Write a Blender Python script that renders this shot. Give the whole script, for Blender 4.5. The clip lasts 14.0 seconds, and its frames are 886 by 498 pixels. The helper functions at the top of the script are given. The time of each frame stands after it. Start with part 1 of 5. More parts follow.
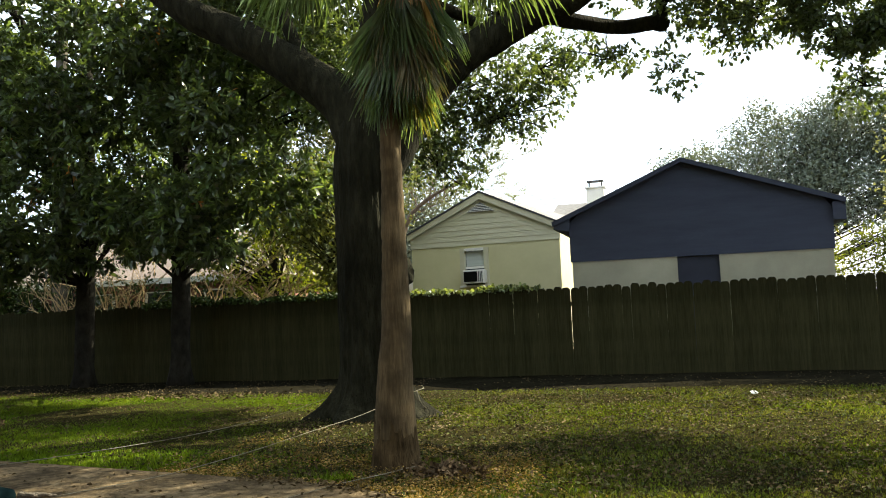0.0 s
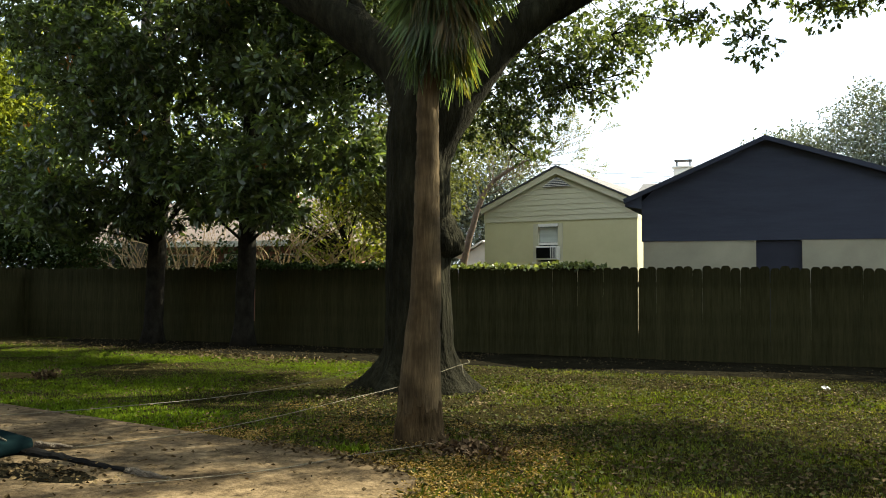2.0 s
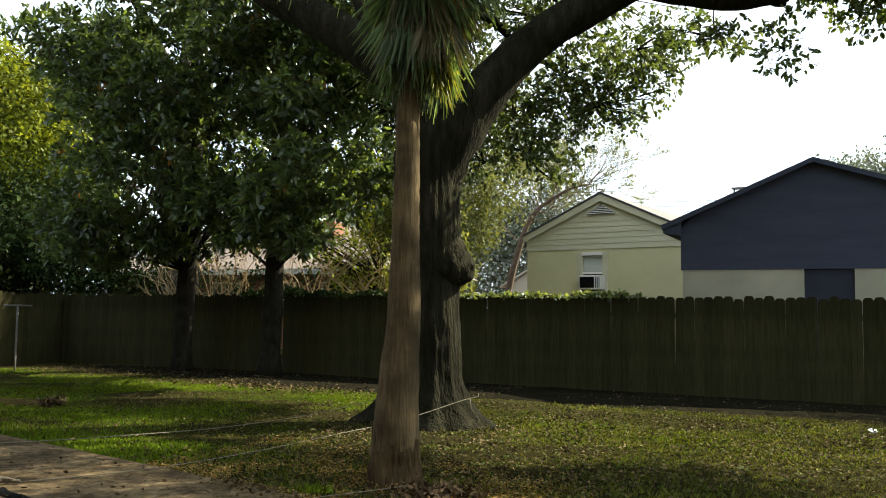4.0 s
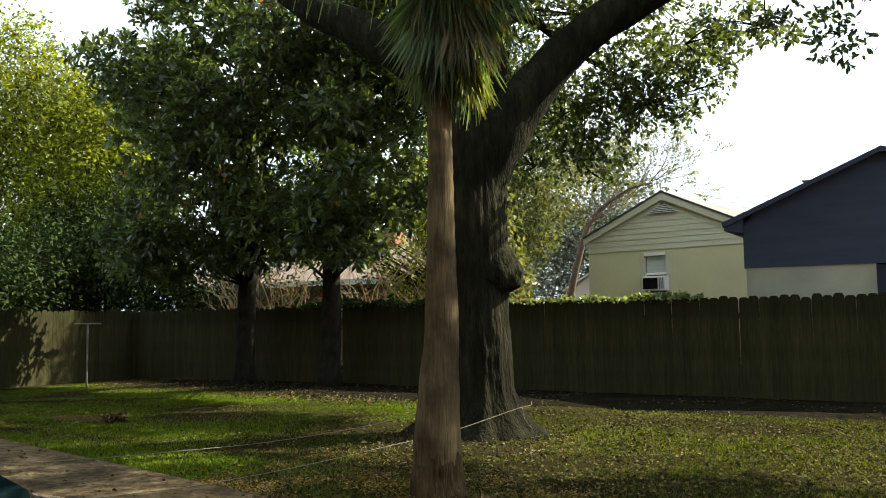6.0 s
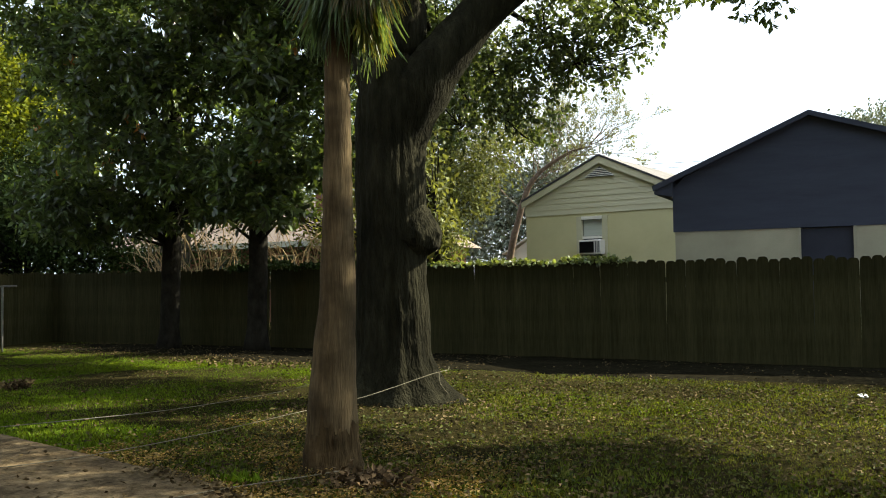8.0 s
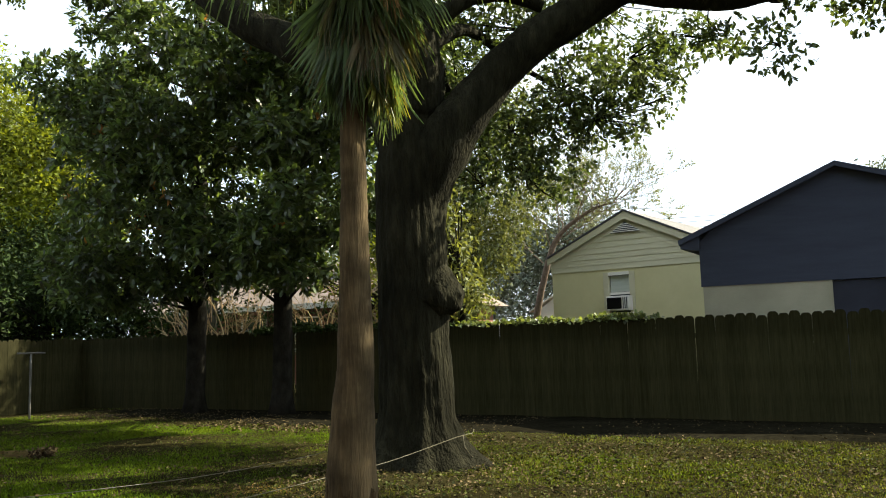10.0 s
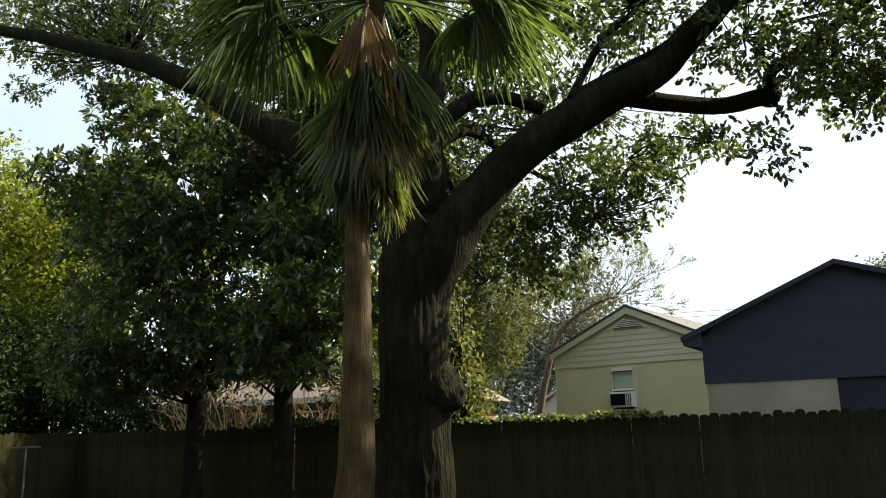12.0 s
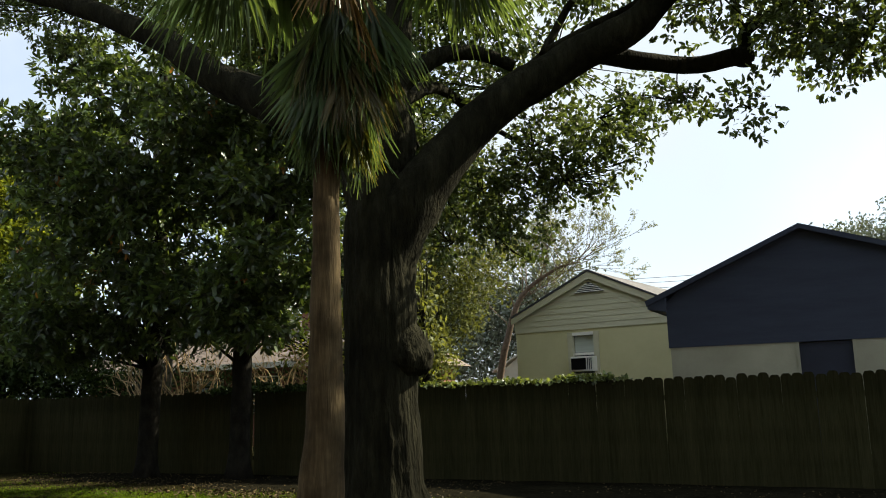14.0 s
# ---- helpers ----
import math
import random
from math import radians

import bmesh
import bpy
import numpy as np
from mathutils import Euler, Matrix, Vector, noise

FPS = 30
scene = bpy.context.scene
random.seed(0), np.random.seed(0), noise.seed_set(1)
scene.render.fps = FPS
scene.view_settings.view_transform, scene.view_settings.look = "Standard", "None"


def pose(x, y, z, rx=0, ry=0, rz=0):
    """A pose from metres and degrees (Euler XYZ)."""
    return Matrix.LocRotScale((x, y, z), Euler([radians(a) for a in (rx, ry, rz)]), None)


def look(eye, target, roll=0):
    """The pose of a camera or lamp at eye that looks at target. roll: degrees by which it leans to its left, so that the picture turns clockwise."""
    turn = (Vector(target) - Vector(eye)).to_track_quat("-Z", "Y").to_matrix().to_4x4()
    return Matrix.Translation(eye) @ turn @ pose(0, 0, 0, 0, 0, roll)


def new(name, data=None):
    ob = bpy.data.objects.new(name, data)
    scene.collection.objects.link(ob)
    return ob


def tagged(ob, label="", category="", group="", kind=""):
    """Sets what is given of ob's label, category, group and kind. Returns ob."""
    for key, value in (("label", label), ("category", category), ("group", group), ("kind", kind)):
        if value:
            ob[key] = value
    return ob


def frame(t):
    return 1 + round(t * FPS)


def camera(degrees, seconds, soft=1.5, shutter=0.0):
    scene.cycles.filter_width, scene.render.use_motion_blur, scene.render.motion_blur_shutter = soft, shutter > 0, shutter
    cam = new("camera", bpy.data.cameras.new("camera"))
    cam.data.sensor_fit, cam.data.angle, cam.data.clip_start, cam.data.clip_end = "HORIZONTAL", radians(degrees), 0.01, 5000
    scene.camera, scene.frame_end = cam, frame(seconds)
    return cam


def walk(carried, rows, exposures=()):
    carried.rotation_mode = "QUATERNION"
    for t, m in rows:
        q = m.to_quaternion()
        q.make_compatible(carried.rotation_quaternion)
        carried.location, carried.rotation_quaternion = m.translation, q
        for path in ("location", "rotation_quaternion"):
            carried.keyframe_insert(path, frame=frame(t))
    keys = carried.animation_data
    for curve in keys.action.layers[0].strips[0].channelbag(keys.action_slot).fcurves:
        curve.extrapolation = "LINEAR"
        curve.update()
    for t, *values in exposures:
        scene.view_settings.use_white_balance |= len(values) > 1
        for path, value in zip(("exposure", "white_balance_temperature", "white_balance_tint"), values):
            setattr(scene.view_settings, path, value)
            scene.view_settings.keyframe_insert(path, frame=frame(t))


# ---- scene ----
cam = camera(56.1, 14.0, soft=1.0)
PATH = [
    (0, (3.16, -0.156, 1.416), (2.609, 1.761, 1.558), -2.4),
    (0.5, (3.272, -0.096, 1.404), (2.661, 1.803, 1.549), -2.0),
    (1, (3.272, 0.052, 1.41), (2.604, 1.931, 1.557), -1.5),
    (1.5, (3.327, 0.2, 1.387), (2.632, 2.073, 1.496), -1.2),
    (2, (3.491, 0.368, 1.368), (2.739, 2.219, 1.454), 0.4),
    (2.5, (3.611, 0.579, 1.37), (2.801, 2.406, 1.454), 1.0),
    (3, (3.658, 0.796, 1.367), (2.854, 2.625, 1.458), 0.8),
    (3.5, (3.788, 0.971, 1.371), (2.958, 2.788, 1.465), 1.1),
    (3.7, (3.833, 1.058, 1.347), (2.979, 2.861, 1.489), 1.2),
    (5.8, (4.031, 1.395, 1.401), (3.018, 3.11, 1.58), -0.5),
    (6, (4.046, 1.396, 1.388), (3.017, 3.103, 1.558), -0.7),
    (6.5, (4.082, 1.451, 1.384), (3.031, 3.145, 1.544), -0.9),
    (7, (4.086, 1.563, 1.389), (3.076, 3.281, 1.556), -0.6),
    (7.5, (4.13, 1.69, 1.397), (3.215, 3.462, 1.559), -0.6),
    (8, (4.234, 1.866, 1.38), (3.306, 3.636, 1.461), -0.6),
    (8.2, (4.257, 1.94, 1.405), (3.315, 3.703, 1.481), -0.4),
    (10.3, (4.258, 1.976, 1.403), (3.278, 3.704, 1.633), -1.6),
    (10.5, (4.271, 1.965, 1.402), (3.289, 3.698, 1.578), -1.6),
    (11, (4.264, 1.945, 1.41), (3.283, 3.68, 1.578), -1.5),
    (11.5, (4.254, 1.934, 1.435), (3.278, 3.655, 1.725), -1.4),
    (11.6, (4.286, 1.939, 1.457), (3.301, 3.65, 1.78), -0.7),
    (12, (4.294, 1.904, 1.437), (3.333, 3.602, 1.878), -1.2),
    (12.5, (4.238, 1.923, 1.441), (3.311, 3.63, 1.918), -1.3),
    (13, (4.207, 1.892, 1.462), (3.337, 3.631, 1.93), -1.1),
    (13.5, (4.107, 1.949, 1.435), (3.239, 3.699, 1.867), -1.4),
    (14, (4.042, 2.119, 1.431), (3.161, 3.878, 1.79), -1.4),
]

EXPOSURES = [(0, 1.94, 6500, 7), (0.5, 1.80, 6500, 7), (1.0, 1.69, 6500, 7), (1.5, 1.68, 6500, 7), (2.0, 1.72, 6500, 7), (3.0, 1.80, 6500, 7), (3.5, 1.77, 6500, 7), (6.0, 1.77, 6500, 7), (6.5, 1.82, 6500, 7), (7.0, 1.82, 6500, 7), (7.5, 1.71, 6500, 7), (8.0, 1.68, 6500, 7), (10.5, 1.67, 6500, 7), (11.0, 1.77, 6500, 7), (11.5, 1.80, 6500, 7), (12.2, 1.15, 6500, 8), (13.0, 1.17, 6500, 8), (13.5, 1.10, 6500, 8), (14.0, 1.03, 6500, 8)]
walk(cam, [(t, look(eye, target, roll)) for t, eye, target, roll in PATH], EXPOSURES)

# ---- sky and sun ----
SUN_AZ, SUN_EL = 45.0, 40.0          # degrees to the right of the fence's normal, and above the horizon
world = bpy.data.worlds.new("sky")
scene.world = world
world.use_nodes = True
wn, wl = world.node_tree.nodes, world.node_tree.links
wn.clear()
w_out, w_bg, w_sky = wn.new("ShaderNodeOutputWorld"), wn.new("ShaderNodeBackground"), wn.new("ShaderNodeTexSky")
w_sky.sky_type, w_sky.sun_disc = "NISHITA", False
w_sky.sun_elevation, w_sky.sun_rotation = radians(SUN_EL), radians(SUN_AZ)
w_sky.dust_density, w_sky.air_density, w_sky.ozone_density = 2.0, 1.0, 1.0
w_bg.inputs["Strength"].default_value = 0.125
w_tc, w_noise, w_ramp, w_mix = wn.new("ShaderNodeTexCoord"), wn.new("ShaderNodeTexNoise"), wn.new("ShaderNodeValToRGB"), wn.new("ShaderNodeMixRGB")
w_noise.inputs["Scale"].default_value, w_noise.inputs["Detail"].default_value = 2.2, 7.0
w_ramp.color_ramp.elements[0].position, w_ramp.color_ramp.elements[1].position = 0.32, 0.56
w_ramp.color_ramp.elements[0].color = (0.35, 0.35, 0.35, 1)
w_mix.inputs["Color2"].default_value = (3.45, 3.8, 4.2, 1)
wl.new(w_tc.outputs["Generated"], w_noise.inputs["Vector"])
wl.new(w_noise.outputs["Fac"], w_ramp.inputs["Fac"])
wl.new(w_ramp.outputs["Color"], w_mix.inputs["Fac"])
wl.new(w_sky.outputs["Color"], w_mix.inputs["Color1"])
wl.new(w_mix.outputs["Color"], w_bg.inputs["Color"])
wl.new(w_bg.outputs["Background"], w_out.inputs["Surface"])

sun = new("sun", bpy.data.lights.new("sun", "SUN"))
sun.data.energy, sun.data.angle, sun.data.color = 5.0, radians(0.6), (1.0, 0.91, 0.72)
to_sun = Vector((math.sin(radians(SUN_AZ)) * math.cos(radians(SUN_EL)), math.cos(radians(SUN_AZ)) * math.cos(radians(SUN_EL)), math.sin(radians(SUN_EL))))
sun.matrix_world = look(to_sun * 60, (0, 0, 0))


# ---- materials ----
def material(name, colours, scale=4.0, rough=0.8, bump=0.3, stretch=(1, 1, 1), detail=6.0, fine=None, random_by=None, spread=0.25,
             metal=0.0, through_light=0.0, bump_scale=None, depth=0.02, mottle=0.0, mottle_scale=0.6, gloss=0.5):
    """A surface with two scales of variation. colours: two or three linear colours from dark to light."""
    m = bpy.data.materials.new(name)
    m.use_nodes = True
    n, l = m.node_tree.nodes, m.node_tree.links
    bsdf = n["Principled BSDF"]
    bsdf.inputs["Roughness"].default_value, bsdf.inputs["Metallic"].default_value = rough, metal
    bsdf.inputs["Specular IOR Level"].default_value = gloss
    tc, mp = n.new("ShaderNodeTexCoord"), n.new("ShaderNodeMapping")
    mp.inputs["Scale"].default_value = stretch
    if random_by == "object":
        info, shift, add_v = n.new("ShaderNodeObjectInfo"), n.new("ShaderNodeMath"), n.new("ShaderNodeVectorMath")
        shift.operation, shift.inputs[1].default_value = "MULTIPLY", 41.0
        l.new(info.outputs["Random"], shift.inputs[0])
        l.new(tc.outputs["Object"], add_v.inputs[0])
        l.new(shift.outputs["Value"], add_v.inputs[1])
        l.new(add_v.outputs["Vector"], mp.inputs["Vector"])
    else:
        l.new(tc.outputs["Object"], mp.inputs["Vector"])
    noise_a = n.new("ShaderNodeTexNoise")
    noise_a.inputs["Scale"].default_value, noise_a.inputs["Detail"].default_value, noise_a.inputs["Roughness"].default_value = scale, detail, 0.65
    l.new(mp.outputs["Vector"], noise_a.inputs["Vector"])
    ramp = n.new("ShaderNodeValToRGB")
    els = ramp.color_ramp.elements
    els[0].position, els[1].position = 0.3, 0.7
    els[0].color, els[1].color = (*colours[0], 1), (*colours[-1], 1)
    if len(colours) == 3:
        e = els.new(0.5)
        e.color = (*colours[1], 1)
    l.new(noise_a.outputs["Fac"], ramp.inputs["Fac"])
    colour = ramp.outputs["Color"]
    if mottle:
        big = n.new("ShaderNodeTexNoise")
        big.inputs["Scale"].default_value, big.inputs["Detail"].default_value = mottle_scale, 4.0
        l.new(tc.outputs["Object"], big.inputs["Vector"])
        mr = n.new("ShaderNodeMapRange")
        mr.inputs["From Min"].default_value, mr.inputs["From Max"].default_value = 0.3, 0.7
        mr.inputs["To Min"].default_value, mr.inputs["To Max"].default_value = 1 - mottle, 1 + mottle
        l.new(big.outputs["Fac"], mr.inputs["Value"])
        mul = n.new("ShaderNodeMixRGB")
        mul.blend_type = "MULTIPLY"
        mul.inputs["Fac"].default_value = 1
        l.new(colour, mul.inputs["Color1"])
        l.new(mr.outputs["Result"], mul.inputs["Color2"])
        colour = mul.outputs["Color"]
    if random_by:
        src = n.new("ShaderNodeObjectInfo") if random_by == "object" else n.new("ShaderNodeNewGeometry")
        val = src.outputs["Random"] if random_by == "object" else src.outputs["Random Per Island"]
        mr2 = n.new("ShaderNodeMapRange")
        mr2.inputs["To Min"].default_value, mr2.inputs["To Max"].default_value = 1 - spread, 1 + spread
        l.new(val, mr2.inputs["Value"])
        hsv = n.new("ShaderNodeHueSaturation")
        l.new(mr2.outputs["Result"], hsv.inputs["Value"])
        l.new(colour, hsv.inputs["Color"])
        colour = hsv.outputs["Color"]
    l.new(colour, bsdf.inputs["Base Color"])
    noise_b = n.new("ShaderNodeTexNoise")
    noise_b.inputs["Scale"].default_value, noise_b.inputs["Detail"].default_value = bump_scale or scale * 3, 8.0
    l.new(mp.outputs["Vector"], noise_b.inputs["Vector"])
    if bump:
        bp = n.new("ShaderNodeBump")
        bp.inputs["Strength"].default_value, bp.inputs["Distance"].default_value = bump, depth
        l.new(noise_b.outputs["Fac"], bp.inputs["Height"])
        l.new(bp.outputs["Normal"], bsdf.inputs["Normal"])
    if through_light:
        tr, add, out = n.new("ShaderNodeBsdfTranslucent"), n.new("ShaderNodeMixShader"), n["Material Output"]
        add.inputs["Fac"].default_value = through_light
        warm = n.new("ShaderNodeMixRGB")
        warm.blend_type = "MULTIPLY"
        warm.inputs["Fac"].default_value = 1
        warm.inputs["Color2"].default_value = (1.7, 1.5, 0.55, 1)
        l.new(colour, warm.inputs["Color1"])
        l.new(warm.outputs["Color"], tr.inputs["Color"])
        l.new(bsdf.outputs["BSDF"], add.inputs[1])
        l.new(tr.outputs["BSDF"], add.inputs[2])
        l.new(add.outputs["Shader"], out.inputs["Surface"])
    return m


M_GROUND = material("lawn_soil", [(0.009, 0.008, 0.004), (0.022, 0.020, 0.008), (0.044, 0.036, 0.015)], 34.0, 1.0, 1.0, mottle=0.35, mottle_scale=0.5, gloss=0.0)
M_GRASS = material("grass_blade", [(0.047, 0.089, 0.009), (0.106, 0.150, 0.016)], 0.8, 0.9, 0, random_by="island", spread=0.5, through_light=0.36, mottle=0.35, mottle_scale=0.5, gloss=0.0)
M_DRY_GRASS = material("dry_grass_blade", [(0.044, 0.062, 0.014), (0.114, 0.123, 0.038)], 1.2, 0.9, 0, random_by="island", spread=0.6, through_light=0.35, mottle=0.4, mottle_scale=0.7, gloss=0.0)
M_WEED = material("broad_lawn_weed", [(0.018, 0.030, 0.008), (0.046, 0.057, 0.016), (0.098, 0.095, 0.035)], 2.2, 0.8, 0, random_by="island", spread=0.7, through_light=0.25, mottle=0.35, mottle_scale=0.8, gloss=0.1)
M_DRY = material("fallen_leaf", [(0.036, 0.027, 0.013), (0.076, 0.056, 0.026), (0.155, 0.115, 0.060)], 1.5, 0.9, 0, random_by="island", spread=0.5, gloss=0.1)
M_PILE_LEAF = material("dead_broad_leaf", [(0.040, 0.028, 0.014), (0.095, 0.062, 0.030), (0.20, 0.14, 0.075)], 1.5, 0.85, 0, random_by="island", spread=0.5, gloss=0.15)
# near-black: slab dirt, and the fence's shadow painted on the ground
M_HUMUS_SHADE = material("leaf_mould_and_shade", [(0.006, 0.0055, 0.004), (0.012, 0.011, 0.007), (0.020, 0.018, 0.011)], 14.0, 1.0, 0.8, mottle=0.3, mottle_scale=1.5, gloss=0.0)
# the sun patch by the palm is put into this bright gold
M_SUNLIT_LITTER = material("sunlit_fallen_leaf", [(0.075, 0.052, 0.018), (0.17, 0.120, 0.040), (0.30, 0.22, 0.085)], 1.5, 0.85, 0, random_by="island", spread=0.6, through_light=0.25, gloss=0.15)
M_DIRT = material("brown_earth", [(0.014, 0.010, 0.006), (0.040, 0.027, 0.015), (0.075, 0.050, 0.028)], 25.0, 1.0, 1.0, mottle=0.3, mottle_scale=6.0, gloss=0.0)
M_CLAY = material("bare_reddish_soil", [(0.045, 0.034, 0.012), (0.085, 0.060, 0.026)], 12.0, 1.0, 0.7, mottle=0.3, mottle_scale=2.0, gloss=0.0)
M_CONCRETE = material("concrete", [(0.030, 0.021, 0.011), (0.100, 0.073, 0.040), (0.175, 0.130, 0.075)], 13.0, 0.95, 0.7, mottle=0.6, mottle_scale=1.7, detail=15, gloss=0.05)
M_FENCE = material("weathered_fence_wood", [(0.0255, 0.0250, 0.0110), (0.051, 0.0485, 0.0225)], 5.0, 0.95, 0.5, stretch=(6, 6, 0.4), random_by="object", spread=0.16, mottle=0.45, mottle_scale=0.9, gloss=0.05, detail=10)
M_PALM = material("palm_bark", [(0.048, 0.036, 0.019), (0.080, 0.059, 0.031), (0.120, 0.090, 0.049)], 11.0, 0.95, 0.55, stretch=(3.4, 3.4, 0.30), mottle=0.5, mottle_scale=3.5, gloss=0.1, detail=10)
M_PALM_BASE = material("dark_palm_bark", [(0.022, 0.015, 0.008), (0.050, 0.035, 0.017), (0.085, 0.061, 0.031)], 9.0, 1.0, 0.7, stretch=(3.4, 3.4, 0.4), mottle=0.55, mottle_scale=4.0, gloss=0.05, detail=10)
M_BARK = material("oak_bark", [(0.0070, 0.0070, 0.0040), (0.0165, 0.0160, 0.0095), (0.030, 0.0285, 0.017)], 4.5, 1.0, 0.8, stretch=(2.6, 2.6, 0.6), mottle=0.4, mottle_scale=1.4, depth=0.06, gloss=0.05, detail=10)
M_BARK_DARK = material("magnolia_bark", [(0.009, 0.0085, 0.0065), (0.028, 0.026, 0.020)], 8.0, 0.95, 0.8, stretch=(1, 1, 0.6), mottle=0.3, mottle_scale=3, gloss=0.05)
M_PALE_BARK = material("pale_grey_bark", [(0.055, 0.050, 0.038), (0.15, 0.135, 0.105)], 6.0, 0.95, 0.8, stretch=(2, 2, 0.5), mottle=0.4, mottle_scale=2.0, gloss=0.05)
M_TWIG = material("pale_twig", [(0.085, 0.058, 0.038), (0.19, 0.135, 0.095)], 10.0, 0.9, 0.3)
M_MAG = material("magnolia_leaf", [(0.042, 0.074, 0.030), (0.088, 0.128, 0.052)], 2.0, 0.30, 0, random_by="island", spread=0.65, through_light=0.48, gloss=0.7)
M_WITHERED = material("withered_magnolia_leaf", [(0.22, 0.10, 0.03), (0.42, 0.22, 0.08)], 2.0, 0.6, 0, random_by="island", spread=0.4, through_light=0.35)
M_OAK = material("oak_leaf", [(0.042, 0.070, 0.028), (0.088, 0.122, 0.050)], 2.0, 0.45, 0, random_by="island", spread=0.5, through_light=0.45)
M_LIME = material("sunny_leaf", [(0.085, 0.120, 0.012), (0.175, 0.205, 0.030)], 0.8, 0.55, 0, random_by="island", spread=0.6, through_light=0.45, gloss=0.2, mottle=0.4, mottle_scale=0.5)
M_OLIVE_LEAF = material("olive_leaf", [(0.075, 0.095, 0.034), (0.145, 0.165, 0.068)], 1.0, 0.6, 0, random_by="island", spread=0.5, through_light=0.35, gloss=0.2)
# leaf green paled and greyed by haze put into the colour
M_GREY_LEAF = material("hazy_grey_green_leaf", [(0.13, 0.15, 0.09), (0.21, 0.24, 0.15)], 1.0, 0.6, 0, random_by="island", spread=0.35, through_light=0.4)
# the haze of distance is mixed into this pale leaf colour
M_FAR_LEAF = material("far_hazy_leaf", [(0.105, 0.130, 0.100), (0.165, 0.195, 0.150)], 1.0, 0.7, 0, random_by="island", spread=0.35, through_light=0.12)
# shade is put into this dark, barely translucent leaf colour
M_SHADED_LEAF = material("shaded_leaf", [(0.014, 0.028, 0.006), (0.038, 0.062, 0.014)], 1.5, 0.7, 0, random_by="island", spread=0.5, through_light=0.12, gloss=0.15)
M_IVY = material("ivy_leaf", [(0.07, 0.10, 0.034), (0.15, 0.19, 0.080)], 3.0, 0.4, 0, random_by="island", spread=0.6, through_light=0.35)
M_FROND = material("palm_frond", [(0.062, 0.110, 0.050), (0.118, 0.178, 0.084)], 3.0, 0.34, 0, random_by="island", spread=0.45, through_light=0.38)
M_FROND_DRY = material("dry_palm_frond", [(0.17, 0.115, 0.060), (0.32, 0.225, 0.125)], 3.0, 0.7, 0, random_by="island", spread=0.35, through_light=0.3)
M_FROND_OLD = material("old_palm_frond", [(0.085, 0.090, 0.048), (0.175, 0.160, 0.092)], 3.0, 0.6, 0, random_by="island", spread=0.4, through_light=0.3)
# frond colour with sunlight put into its yellow
M_FROND_YELLOW = material("sunlit_palm_frond", [(0.11, 0.13, 0.030), (0.22, 0.22, 0.060)], 3.0, 0.5, 0, random_by="island", spread=0.35, through_light=0.45)
M_CREAM = material("cream_stucco", [(0.34, 0.33, 0.245), (0.41, 0.40, 0.30)], 2.0, 0.9, 0.25, mottle=0.10, bump_scale=60)
M_YELLOW = material("pale_yellow_stucco", [(0.54, 0.505, 0.285), (0.60, 0.56, 0.33)], 1.5, 0.9, 0.25, mottle=0.05, bump_scale=60)
M_YSIDING = material("yellow_siding", [(0.49, 0.465, 0.32), (0.545, 0.52, 0.37)], 2.0, 0.7, 0.1, stretch=(0.4, 1, 3))
M_NAVY = material("dark_navy_siding", [(0.046, 0.054, 0.082), (0.057, 0.067, 0.098)], 2.0, 0.85, 0.2, stretch=(0.5, 1, 3), gloss=0.2)
M_DOOR = material("dark_door_paint", [(0.026, 0.030, 0.046), (0.034, 0.040, 0.060)], 2.0, 0.7, 0.2, gloss=0.3)
M_WHITE = material("white_paint", [(0.72, 0.70, 0.64), (0.82, 0.80, 0.75)], 3.0, 0.6, 0.1)
M_SHINGLE = material("grey_shingle", [(0.13, 0.125, 0.12), (0.23, 0.225, 0.22)], 9.0, 0.95, 0.5, mottle=0.15, gloss=0.1)
M_DARK_SHINGLE = material("dark_shingle", [(0.03, 0.03, 0.034), (0.06, 0.06, 0.065)], 9.0, 0.9, 0.5)
M_BROWN_SHINGLE = material("brown_shingle", [(0.13, 0.10, 0.08), (0.21, 0.165, 0.135)], 9.0, 0.9, 0.5, mottle=0.2)
# a brighter copy of the twig colour, with sunlight put into its tan
M_SUNLIT_TWIG = material("sunlit_tan_twig", [(0.33, 0.225, 0.105), (0.48, 0.35, 0.185)], 10.0, 0.9, 0.3)
M_BRICK = material("red_brick", [(0.17, 0.075, 0.05), (0.25, 0.11, 0.075)], 12.0, 0.9, 0.5)
M_GLASS = material("dark_glass", [(0.03, 0.035, 0.04), (0.05, 0.06, 0.065)], 1.0, 0.08, 0, gloss=0.8)
M_BLIND = material("window_blind", [(0.42, 0.46, 0.42), (0.5, 0.54, 0.5)], 2.0, 0.7, 0.1, stretch=(0.3, 1, 12))
M_ROPE = material("rope", [(0.13, 0.12, 0.085), (0.21, 0.19, 0.14)], 40.0, 0.9, 0.5, gloss=0.1)
M_METAL = material("galvanised_metal", [(0.10, 0.10, 0.09), (0.17, 0.165, 0.15)], 8.0, 0.6, 0.1, metal=0.3)
M_BLACK = material("black_plastic", [(0.005, 0.005, 0.005), (0.011, 0.011, 0.010)], 5.0, 0.9, 0.1, gloss=0.02)
M_VINYL = material("teal_vinyl", [(0.003, 0.008, 0.009), (0.006, 0.013, 0.014)], 3.0, 0.9, 0.1, gloss=0.0)
M_STRAP = material("tan_webbing", [(0.055, 0.046, 0.034), (0.14, 0.12, 0.09)], 30.0, 0.9, 0.8, gloss=0.1)
